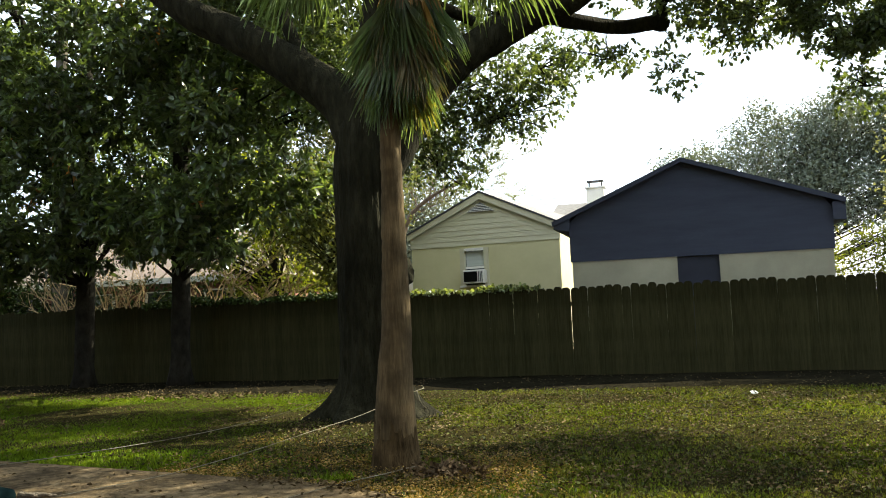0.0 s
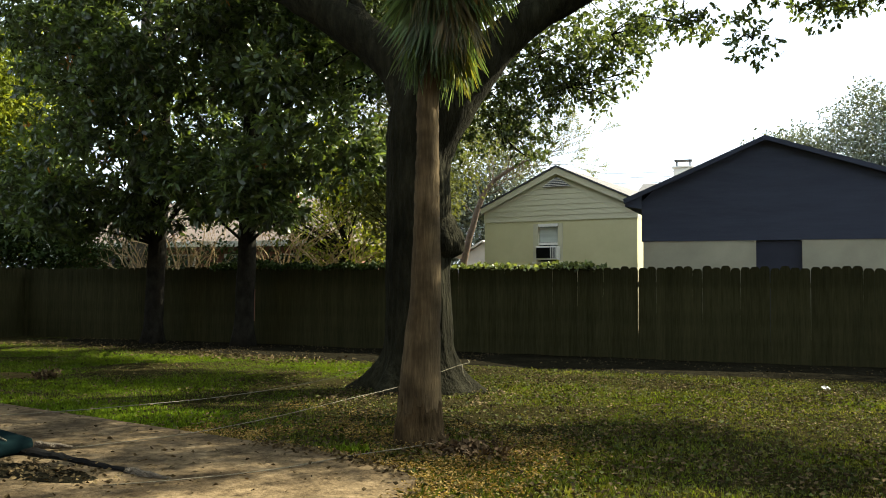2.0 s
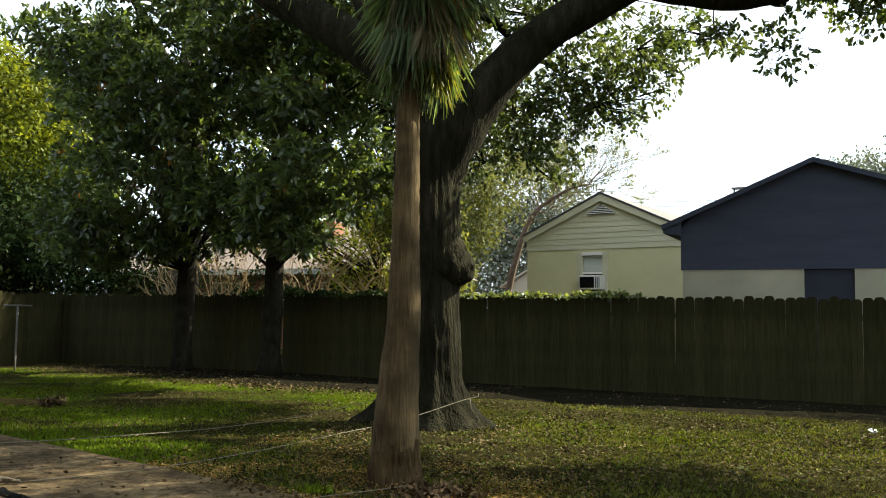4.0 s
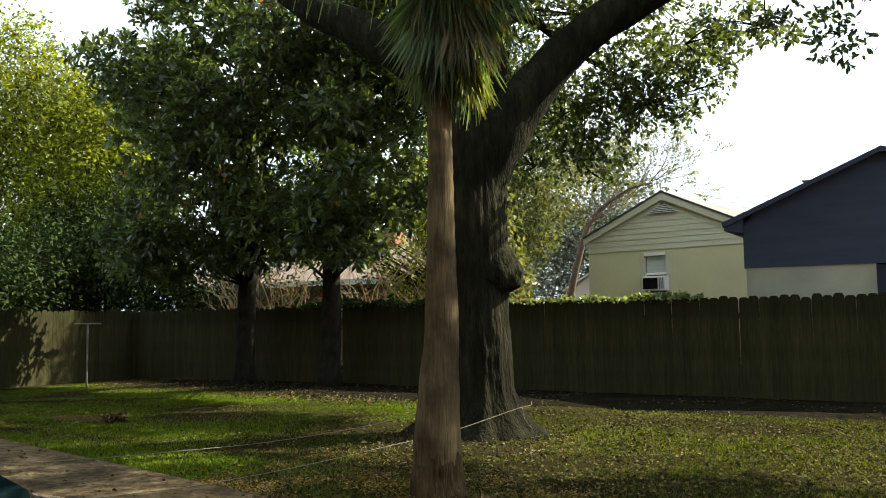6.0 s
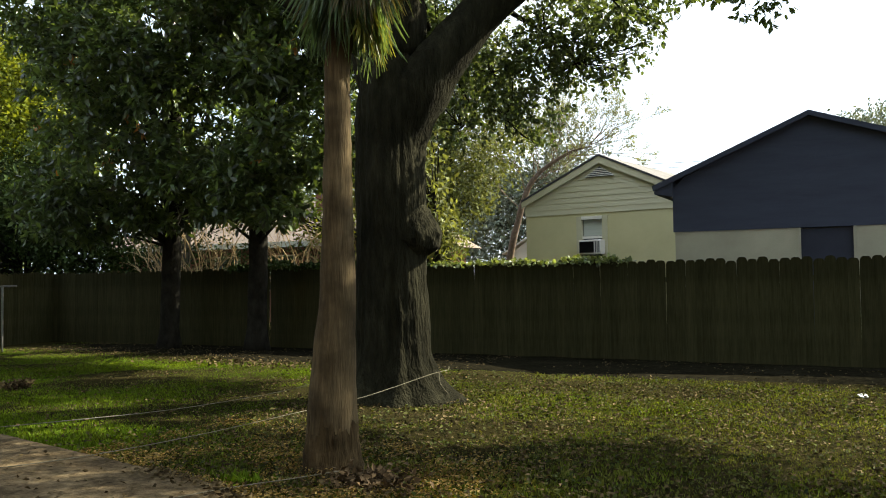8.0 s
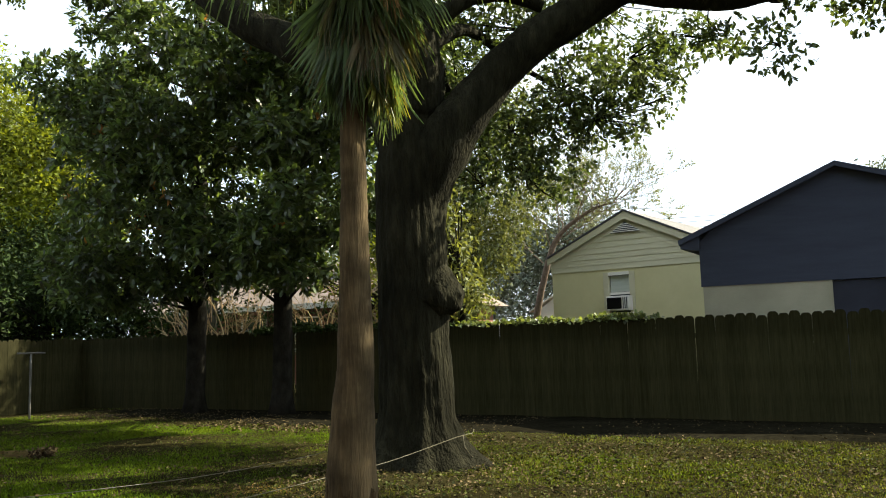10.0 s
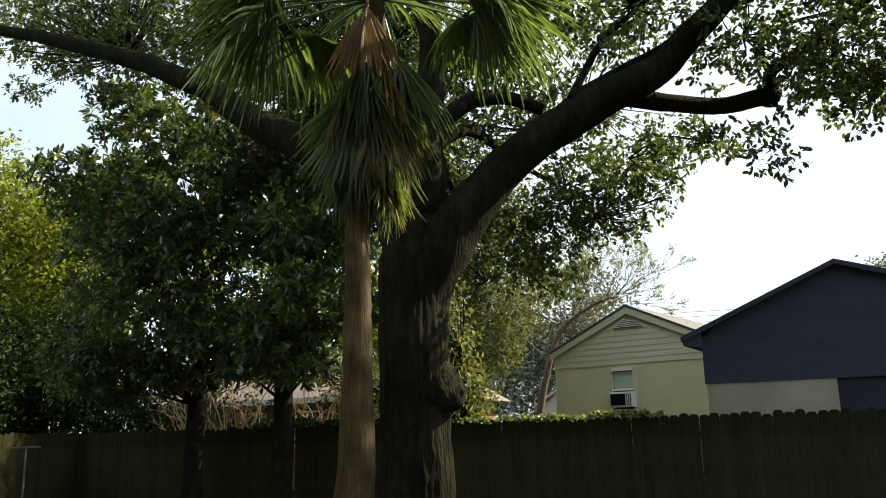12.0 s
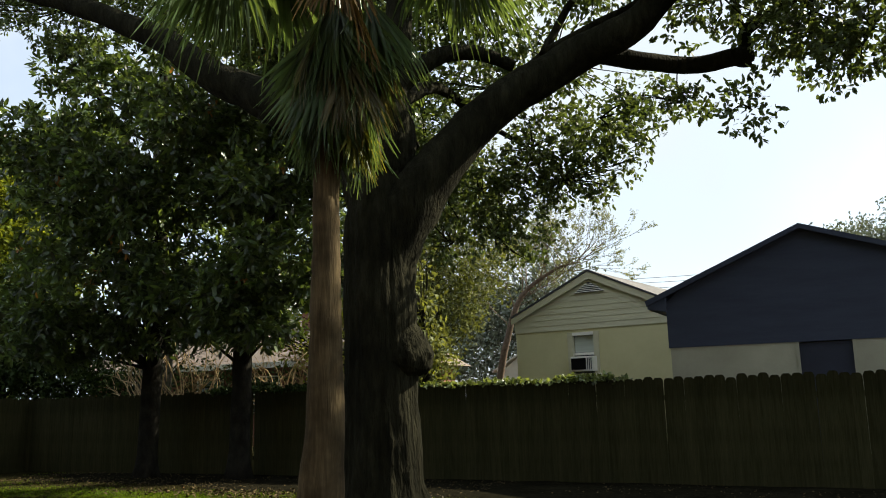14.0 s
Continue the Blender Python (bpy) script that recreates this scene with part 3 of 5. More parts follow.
# ---- the pale yellow house ----
def yellow_house():
    y0, y1 = 25.2, 34.0
    xl, xr, ax, az = -5.34, -0.32, -2.83, 4.91
    root = tagged(empty("house", (-2.83, 25.2, 0)), "pale yellow house with a sided gable and grey shingle roof", "house")
    root.rotation_euler = (0, 0, radians(-9))
    wall_top = 3.36
    wx0, wx1, wz0, wz1 = -3.52, -2.74, 2.10, 3.25
    for b in ((xl, wx0, 0, wall_top), (wx1, xr, 0, wall_top), (wx0, wx1, 0, wz0), (wx0, wx1, wz1, wall_top)):
        part("wall", a_box(b[0], b[1], y0, y0 + 0.2, b[2], b[3]), M_YELLOW, root)
    part("side_wall", a_box(xl, xl + 0.2, y0 + 0.2, y1, 0, 3.75), M_YELLOW, root)
    part("side_wall", a_box(xr - 0.2, xr, y0 + 0.2, y1, 0, 3.75), M_YELLOW, root)
    part("back_wall", a_box(xl + 0.2, xr - 0.2, y1 - 0.2, y1, 0, 3.75), M_YELLOW, root)
    slope = 0.452
    n = 9
    for i in range(n):
        z0, z1 = wall_top + i * 0.164, min(wall_top + (i + 1) * 0.164, az - 0.02)
        w0, w1 = [min(ax - xl + 0.02, (az - z) / slope) for z in (z0, z1)]
        bm = bmesh.new()
        v = [bm.verts.new(c) for c in ((ax - w0, y0 - 0.027, z0), (ax + w0, y0 - 0.027, z0), (ax + w1, y0 - 0.012, z1), (ax - w1, y0 - 0.012, z1), (ax - w0, y0 + 0.2, z0), (ax + w0, y0 + 0.2, z0), (ax + w1, y0 + 0.2, z1), (ax - w1, y0 + 0.2, z1))]
        for f in ((0, 1, 2, 3), (5, 4, 7, 6), (1, 0, 4, 5), (3, 2, 6, 7), (0, 3, 7, 4), (2, 1, 5, 6)):
            bm.faces.new([v[k] for k in f])
        part("siding_board", bm, M_YSIDING, root)
    vent = part("gable_vent", prism([(ax - 0.47, az - 0.52), (ax + 0.47, az - 0.52), (ax, az - 0.22)], y0 - 0.075, y0 - 0.052), M_VENT, root, "grey triangular louvred gable vent")
    for k in range(5):
        z = az - 0.505 + k * 0.052
        w = 0.44 * (1 - k / 5.6)
        part("slat", a_box(ax - w, ax + w, y0 - 0.10, y0 - 0.077, z, z + 0.018), M_WHITE, vent)
    for s in (-1, 1):
        xe, ze = ax + s * 2.60, az - 2.60 * slope
        part("roof", prism([(ax, az), (xe, ze), (xe, ze + 0.12), (ax, az + 0.13)], y0 - 0.09, y1 + 0.3), M_SHINGLE, root, "weathered grey shingle roof slope")
        part("barge_board", prism([(ax, az - 0.13), (xe, ze - 0.11), (xe, ze + 0.068), (ax, az + 0.075)], y0 - 0.125, y0 - 0.095), M_YSIDING, root, "cream barge board")
        part("drip_edge", prism([(ax, az + 0.080), (xe, ze + 0.073), (xe, ze + 0.130), (ax, az + 0.140)], y0 - 0.15, y0 - 0.092), M_DARK_SHINGLE, root)
    win = part("window", a_box(wx0 + 0.05, wx1 - 0.05, y0 + 0.10, y0 + 0.12, wz0, wz1 - 0.05), M_GLASS, root, "sash window with a blind and an air conditioner")
    part("blind", a_box(wx0 + 0.08, wx1 - 0.08, y0 + 0.085, y0 + 0.095, wz0 + 0.60, wz1 - 0.08), M_BLIND, win)
    for b in ((wx0 - 0.10, wx0 + 0.06, wz0, wz1 + 0.02), (wx1 - 0.06, wx1 + 0.10, wz0, wz1 + 0.02)):
        part("window_frame", a_box(b[0], b[1], y0 - 0.03, y0 + 0.1, b[2], b[3]), M_YSIDING, win)
    part("window_frame", a_box(wx0 + 0.06, wx1 - 0.06, y0 - 0.035, y0 + 0.1, wz1 - 0.07, wz1 + 0.02), M_WHITE, win)
    part("window_frame", a_box(wx0 + 0.06, wx1 - 0.06, y0 + 0.03, y0 + 0.084, wz0 + 0.52, wz0 + 0.59), M_WHITE, win)
    part("window_sill", a_box(wx0 - 0.12, wx1 + 0.12, y0 - 0.07, y0 + 0.1, wz0 - 0.06, wz0 - 0.002), M_WHITE, win)
    # window air conditioner
    ac_turn = Matrix.Translation((-2.83, 25.2, 0)) @ Matrix.Rotation(radians(-9), 4, "Z") @ Matrix.Translation((2.83, -25.2, 0))
    unit_ac = tagged(empty("air_conditioner", ((wx0 + wx1) / 2, y0 - 0.15, wz0)), "white window air conditioner with a dark grille", "air conditioner")
    home = unit_ac.location.copy()
    unit_ac.matrix_basis = ac_turn @ Matrix.Translation(home)
    unit_ac.location = home
    part("casing", a_box(wx0 + 0.03, wx1 - 0.05, y0 - 0.30, y0 + 0.02, wz0 + 0.004, wz0 + 0.42, bevel=0.015), M_WHITE, unit_ac)
    part("grille", a_box(wx0 + 0.055, wx1 - 0.27, y0 - 0.315, y0 - 0.302, wz0 + 0.05, wz0 + 0.37), M_BLACK, unit_ac, "dark condenser grille")
    for k in range(3):
        part("louvre", a_box(wx1 - 0.23 + k * 0.055, wx1 - 0.205 + k * 0.055, y0 - 0.312, y0 - 0.302, wz0 + 0.05, wz0 + 0.37), M_VENT, unit_ac)
    unit_ac.location = ac_turn @ home + Vector((0.07, 0, 0.05))


yellow_house()


def chimney_house():
    """The roof and white chimney that show between the two gables."""
    root = tagged(empty("house", (1, 44, 0)), "distant house with a grey roof and white chimney", "house")
    part("wall", a_box(-3.0, 5, 40.4, 48, 0, 5.0), M_CREAM, root)
    bm = bmesh.new()
    v = [bm.verts.new(c) for c in ((-3.4, 39.9, 4.9), (5.4, 39.9, 4.9), (5.0, 43.5, 6.6), (-3.0, 43.5, 6.6), (-3.4, 48.4, 4.9), (5.4, 48.4, 4.9))]
    for f in ((0, 1, 2, 3), (5, 4, 3, 2), (1, 5, 2), (4, 0, 3), (0, 4, 5, 1)):
        bm.faces.new([v[k] for k in f])
    part("roof", bm, M_SHINGLE, root, "grey shingle roof")
    ch = part("chimney", a_box(-1.15, -0.3, 40.6, 41.2, 4, 6.95, bevel=0.03), M_WHITE, root, "white painted brick chimney")
    part("cap", a_box(-1.22, -0.23, 40.53, 41.27, 6.952, 7.02), M_WHITE, ch)
    for x in (-1.05, -0.45):
        part("cap_leg", a_box(x, x + 0.06, 40.8, 40.9, 7.022, 7.28), M_DARK_SHINGLE, ch)
    part("cowl", a_box(-1.12, -0.33, 40.65, 41.15, 7.282, 7.33), M_DARK_SHINGLE, ch)


chimney_house()


def white_shed():
    """The low white shed whose roof shows beside the yellow house."""
    root = tagged(empty("shed", (-6.9, 31, 0)), "small white shed with a low gable behind the fence", "shed")
    part("wall", a_box(-7.8, -6.0, 30, 32, 0, 2.35), M_WHITE, root)
    for side in (-1, 1):
        part("roof", prism([(-6.9, 3.0), (-6.9 + side * 1.1, 2.38), (-6.9 + side * 1.1, 2.43), (-6.9, 3.06)], 29.85, 32.15), M_WHITE, root, "white sheet roof")
    part("gable", prism([(-7.8, 2.352), (-6.0, 2.352), (-6.9, 2.98)], 30, 30.1), M_WHITE, root)


white_shed()


def brick_house():
    """The low neighbour behind the magnolias."""
    root = tagged(empty("house", (-14, 28, 0)), "low red brick house with a grey shingle roof behind trees", "house")
    y0 = 26.0
    part("wall", a_box(-24, -11.5, y0, y0 + 8, 0, 2.9), M_BRICK, root, "red brick wall")
    bm = bmesh.new()
    v = [bm.verts.new(c) for c in ((-24.6, y0 - 0.6, 2.85), (-11.0, y0 - 0.6, 2.85), (-13.0, y0 + 4, 4.9), (-22.5, y0 + 4, 4.9), (-24.6, y0 + 8.6, 2.85), (-11.0, y0 + 8.6, 2.85))]
    for f in ((0, 1, 2, 3), (5, 4, 3, 2), (1, 5, 2), (4, 0, 3), (0, 4, 5, 1)):
        bm.faces.new([v[k] for k in f])
    part("roof", bm, M_BROWN_SHINGLE, root, "brownish grey shingle roof")
    part("fascia", a_box(-24.6, -11.0, y0 - 0.64, y0 - 0.603, 2.70, 2.90), M_WHITE, root, "white fascia board")
    part("chimney", a_box(-15.4, -14.5, y0 + 2.5, y0 + 3.2, 3.5, 4.95, bevel=0.02), M_BRICK, root, "orange brick chimney")
    for x in (-21.5, -18.2, -15.6, -13.2):
        w = part("window", a_box(x, x + 1.1, y0 - 0.04, y0 - 0.005, 1.2, 2.4), M_GLASS, root)
        part("frame", a_box(x - 0.08, x, y0 - 0.07, y0 - 0.002, 1.15, 2.45), M_WHITE, w)
        part("frame", a_box(x + 1.1, x + 1.18, y0 - 0.07, y0 - 0.002, 1.15, 2.45), M_WHITE, w)
        part("frame", a_box(x, x + 1.1, y0 - 0.07, y0 - 0.042, 1.76, 1.83), M_WHITE, w)
        part("frame", a_box(x, x + 1.1, y0 - 0.07, y0 - 0.002, 2.4, 2.45), M_WHITE, w)


brick_house()


# ---- the live oak ----
def live_oak():
    root = tagged(empty("oak_tree", (-0.92, 10.4, 0)), "massive old live oak with dark furrowed bark and spreading limbs", "tree")
    bm = bmesh.new()
    cx, cy = -0.92, 10.40
    tube(bm, [(cx, cy, -0.15), (cx, cy, 0.25), (cx, cy, 1.0), (cx - 0.01, cy, 2.2), (cx - 0.02, cy, 2.8), (cx - 0.03, cy + 0.02, 3.3), (cx - 0.02, cy + 0.04, 3.8), (cx, cy + 0.06, 4.4)], [0.455, 0.45, 0.43, 0.415, 0.415, 0.43, 0.40, 0.31], 120, 0.05, 0.07, 1.7)
    roots = ((12, 0.80), (196, 0.95), (250, 0.45), (300, 0.42), (338, 0.45), (80, 0.4), (140, 0.5))
    for v in bm.verts:
        dx, dy = v.co.x - cx, v.co.y - cy
        a, z = math.atan2(dy, dx), max(0.0, v.co.z)
        k = 0.016 * math.sin(a * 11 + 2.6 * noise.noise(Vector((a, z * 0.6, 1.0)))) + 0.012 * math.sin(a * 27 + 4 * noise.noise(Vector((a * 2, z * 1.1, 4.0)))) + 0.016 * noise.noise(Vector((dx * 9, dy * 9, z * 3.0))) + 0.010 * noise.noise(Vector((dx * 22, dy * 22, z * 9.0)))
        # the long fold that runs down from below the burl
        k -= 0.10 * math.exp(-((a + 1.15 - 0.05 * z) / 0.10) ** 2) * max(0.0, min(1.0, (1.9 - z) / 0.4)) * min(1.0, z / 0.2 + 0.3)
        spread_out = max(0.0, 1 - z / 0.72) ** 2.3
        for deg, reach in roots:
            d = (a - radians(deg) + math.pi) % (2 * math.pi) - math.pi
            k += reach * 1.15 * spread_out * math.exp(-(d / 0.34) ** 2)
        k += 0.18 * spread_out
        v.co.x, v.co.y = cx + dx * (1 + k), cy + dy * (1 + k)
    trunk = part("trunk", bm, M_BARK, root, "broad furrowed trunk", smooth=True)
    bm = bmesh.new()
    bmesh.ops.create_icosphere(bm, subdivisions=5, radius=1.0)
    for v in bm.verts:
        n = v.co.copy()
        v.co *= 1 + 0.20 * noise.noise(n * 1.3) + 0.06 * noise.noise(n * 3.5) + 0.025 * noise.noise(n * 11)
        v.co = Vector((-0.62 + v.co.x * (0.345 - 0.12 * max(0.0, v.co.z)), 10.42 + v.co.y * 0.30, 1.95 + v.co.z * (0.40 if v.co.z > 0 else 0.25)))
    part("burl", bm, M_BARK, trunk, smooth=True)
    # each limb: the points of its run, and its radii
    limbs = [
        ([(-0.95, 10.42, 2.5), (-0.86, 10.43, 3.15), (-0.55, 10.54, 3.77), (-0.31, 10.65, 4.12), (0.05, 10.92, 4.65), (0.5, 11.2, 5.1), (1.2, 11.45, 5.52), (1.64, 11.45, 5.65), (2.01, 11.45, 5.8), (2.53, 11.45, 6.2), (3.04, 11.45, 6.67), (4.3, 11.45, 7.9), (5.4, 11.45, 8.6)], [0.33, 0.378, 0.364, 0.303, 0.265, 0.244, 0.23, 0.21, 0.19, 0.16, 0.14, 0.1, 0.05]),
        ([(-0.95, 10.45, 3.74), (-1.26, 10.45, 4.33), (-2.03, 10.45, 4.95), (-2.84, 10.45, 5.48), (-3.51, 10.45, 5.85), (-4.22, 10.45, 6.39), (-4.93, 10.45, 6.87), (-6.35, 10.45, 7.63), (-8.86, 10.45, 8.69), (-11.47, 10.45, 9.68), (-13.54, 10.45, 10.31)], [0.36, 0.324, 0.279, 0.252, 0.225, 0.198, 0.18, 0.153, 0.117, 0.081, 0.027]),
        ([(-0.84, 10.45, 4.1), (-0.76, 10.5, 5.33), (-0.73, 10.57, 6.42), (-0.77, 10.55, 7.25), (-0.55, 10.65, 8.87)], [0.324, 0.198, 0.162, 0.135, 0.073]),
        ([(1.35, 11.45, 5.58), (1.72, 12.02, 5.62), (2.38, 12.6, 5.6), (2.92, 12.6, 5.58), (3.06, 12.6, 5.56), (3.17, 12.6, 5.53)], [0.14, 0.12, 0.11, 0.115, 0.115, 0.05]),
        ([(3.03, 12.65, 5.48), (3.07, 12.65, 5.72), (3.12, 12.65, 5.94), (3.72, 12.65, 6.23), (4.5, 12.65, 6.7), (5.3, 12.65, 6.9)], [0.1, 0.085, 0.08, 0.07, 0.05, 0.015]),
        ([(0.3, 11.07, 4.88), (0.62, 11.32, 5.34), (0.93, 11.51, 5.65), (1.25, 11.6, 5.75), (1.6, 11.6, 5.72)], [0.164, 0.127, 0.109, 0.1, 0.1]),
        ([(0.89, 11.34, 5.61), (1.02, 11.49, 5.97), (1.25, 11.65, 6.44), (1.75, 11.65, 6.75), (2.6, 11.65, 7.3)], [0.059, 0.05, 0.045, 0.035, 0.012]),
        ([(0.93, 11.36, 5.66), (1.52, 11.6, 5.96), (2.1, 11.75, 6.25), (2.6, 11.75, 6.45), (3.6, 11.75, 6.6)], [0.059, 0.05, 0.045, 0.035, 0.012]),
        ([(-0.77, 10.45, 5.09), (-0.36, 10.78, 5.6), (-0.12, 11.1, 5.75), (0.17, 11.3, 5.7), (0.44, 11.47, 5.57)], [0.126, 0.11, 0.098, 0.086, 0.073]),
        ([(3.1, 12.65, 5.9), (3.02, 12.65, 6.25), (3.2, 12.65, 6.5), (4.0, 12.65, 6.55)], [0.05, 0.035, 0.03, 0.012]),
        ([(-1.58, 10.45, 4.64), (-2.22, 10.65, 5.73), (-2.5, 10.85, 6.82), (-2.87, 10.85, 8.09)], [0.117, 0.09, 0.072, 0.027]),
    ]
    for pts, rad in limbs:
        part("limb", tube(bmesh.new(), pts, rad, 16, 0.12, 0.10, 3.0, rough_path=0.03), M_BARK, root, smooth=True)
    return root


oak = live_oak()

# leafy ends of the oak's boughs: x, y, z and the radii of each spray
OAK_SPRAYS = [
    (1.6, 11.8, 6.9, 1.0, 1.0, 0.7), (2.9, 12.0, 6.2, 0.9, 0.9, 0.6), (3.9, 12.4, 5.9, 0.75, 0.8, 0.75), (4.5, 12.4, 5.5, 0.6, 0.6, 0.5), (4.6, 12.0, 6.7, 1.0, 1.0, 0.7), (2.3, 12.4, 5.05, 0.8, 0.6, 0.25), (1.2, 12.6, 5.1, 0.6, 0.5, 0.25),
    (3.2, 11.3, 4.45, 0.35, 0.5, 0.30), (5.4, 11.6, 7.2, 1.0, 1.2, 0.9), (3.2, 11.8, 7.6, 1.4, 1.2, 0.9), (0.6, 12.2, 7.6, 1.3, 1.2, 0.9), (-0.6, 12.4, 7.2, 1.2, 1.0, 1.0), (6.4, 12.0, 6.4, 0.9, 1.0, 0.9),
    (-2.6, 12.6, 7.9, 1.3, 1.2, 0.9), (-4.6, 12.4, 8.3, 1.3, 1.2, 0.9), (-6.6, 12.4, 8.9, 1.3, 1.2, 0.8), (-8.8, 12.2, 9.0, 1.3, 1.2, 0.9),
    (-0.3, 14.0, 5.3, 0.9, 0.7, 0.6), (0.15, 14.1, 4.75, 0.6, 0.6, 0.5), (-1.2, 14.0, 4.75, 1.0, 0.7, 0.8), (-2.2, 14.0, 5.5, 0.9, 0.8, 0.8), (-0.9, 13.8, 3.95, 0.45, 0.5, 0.5), (-1.7, 13.9, 3.9, 0.5, 0.5, 0.4), (-0.6, 13.6, 6.2, 1.0, 0.8, 0.7), (0.4, 13.2, 6.3, 0.8, 0.8, 0.6),
    (7.2, 12.4, 5.4, 0.7, 0.8, 0.8), (5.3, 11.8, 4.9, 0.5, 0.6, 0.55), (5.7, 12.2, 4.2, 0.45, 0.5, 0.5), (5.0, 12.0, 5.9, 0.8, 0.8, 0.6), (6.1, 12.2, 5.2, 0.6, 0.7, 0.6),
]
# high leaves out of view over the lawn, added to block sky and sun
UNSEEN_CANOPY = [(-7, 9, 10.5, 2.6, 2.6, 1.1), (-3, 8, 11.0, 2.8, 2.6, 1.1), (1, 8, 10.6, 2.8, 2.6, 1.1), (5, 9, 10.2, 2.6, 2.6, 1.1), (-5, 4, 10.6, 2.6, 2.6, 1.0), (0, 3.5, 10.8, 2.8, 2.6, 1.0), (5, 4, 10.2, 2.6, 2.6, 1.0), (9.5, 6, 9.4, 2.4, 2.6, 1.0), (-10, 11.5, 10.8, 2.2, 2.2, 1.0), (-3.5, 13.0, 10.4, 2.6, 1.8, 1.0), (11.5, 14, 8.5, 2.4, 2.4, 1.4), (11, 10, 10.5, 2.2, 2.4, 1.0)]


def oak_crown():
    at, way = in_lumps(OAK_SPRAYS + [(-3.2, 12.8, 6.6, 1.1, 1.0, 0.9), (-2.0, 12.6, 6.6, 1.0, 0.9, 0.9), (-0.9, 13.0, 6.4, 1.0, 0.9, 0.8), (-1.8, 13.6, 4.9, 1.0, 0.7, 0.8), (-4.4, 12.8, 7.3, 1.1, 1.0, 0.8), (-5.0, 13.2, 8.7, 1.0, 0.9, 0.8), (-3.6, 13.0, 8.6, 1.4, 1.0, 1.2), (-2.4, 12.9, 7.9, 1.2, 0.9, 1.1), (-4.2, 13.2, 9.8, 1.5, 1.0, 1.0), (-6.4, 13.2, 9.7, 1.1, 1.0, 0.8), (-2.2, 13.0, 9.4, 1.3, 1.0, 1.0), (-3.4, 13.4, 7.4, 1.2, 0.8, 1.0), (-8.2, 13.0, 10.4, 1.6, 1.0, 1.0), (-6.8, 12.8, 10.8, 1.4, 1.0, 0.8), (-9.8, 12.8, 10.0, 1.4, 1.0, 0.9), (-11.2, 12.6, 10.6, 1.5, 1.0, 0.9), (-12.8, 12.4, 10.9, 1.5, 1.0, 0.8), (-11.6, 12.6, 9.7, 0.6, 0.5, 0.35), (-12.5, 12.6, 9.3, 0.5, 0.5, 0.3), (-9.4, 12.6, 11.4, 1.6, 1.0, 0.8), (1.2, 14.0, 5.2, 0.6, 0.6, 0.5), (0.75, 14.1, 4.6, 0.4, 0.5, 0.4), (1.5, 14.0, 5.7, 0.6, 0.6, 0.45), (4.2, 12.3, 5.3, 0.7, 0.6, 0.45), (3.5, 12.3, 5.7, 0.6, 0.6, 0.5), (0.1, 14.0, 5.0, 0.8, 0.6, 0.7), (-0.7, 14.0, 4.6, 0.8, 0.6, 0.7), (0.7, 14.1, 5.6, 0.7, 0.6, 0.6), (-0.4, 13.9, 3.9, 0.5, 0.5, 0.5)], 20800, 0.2, 0.4, 11)
    bm = bmesh.new()
    pick = at[:: 16]
    centres = np.array(OAK_SPRAYS)[:, :3]
    for p in pick:
        c = centres[np.argmin(((centres - p) ** 2).sum(1))]
        mid = Vector(c).lerp(Vector(p), 0.5) + noise.noise_vector(Vector(p)) * 0.15
        tube(bm, [c, mid, p], [0.014, 0.009, 0.004], 4, 0.4)
    r = random.Random(3)
    for foot, aim in (((0.2, 14.1, 4.95), (0.6, 0.1, -0.35)), ((0.45, 14.1, 4.75), (0.8, 0.1, 0.1)), ((-1.9, 13.9, 4.4), (0.1, 0, -1))):
        bare_branches(bm, Vector(foot), Vector(aim).normalized(), 0.45, 0.012, 2, r)
    part("twig_work", bm, M_BARK, oak, kind="stuff")
    for pts, rad in (([(-0.75, 10.6, 5.1), (-1.1, 12.4, 5.9), (-0.9, 13.7, 5.7), (0.1, 14.1, 5.0)], [0.12, 0.08, 0.05, 0.015]), ([(-0.95, 10.7, 4.7), (-1.8, 12.6, 5.7), (-2.2, 13.9, 5.4), (-1.6, 14.0, 4.3)], [0.11, 0.07, 0.04, 0.012])):
        part("limb", tube(bmesh.new(), pts, rad, 9, 0.2, 0.1, 3.0), M_BARK, oak, smooth=True)
    a, w = rosettes(at, way, 8, 0.9)
    put("crown", leaf_mesh("crown", a, w, 0.088, 0.046, M_OAK, 0.12, droop=0.3, rounded=True), oak, "small dark leathery oak leaves", kind="stuff")
    at, way = in_lumps(UNSEEN_CANOPY, 8500, 0.1, 0.4, 12)
    a, w = rosettes(at, way, 6, 1.0)
    a = a + rng.normal(0, 0.10, a.shape)
    put("canopy", leaf_mesh("canopy", a, w, 0.13, 0.075, M_OAK, droop=0.1), oak, kind="stuff")


oak_crown()


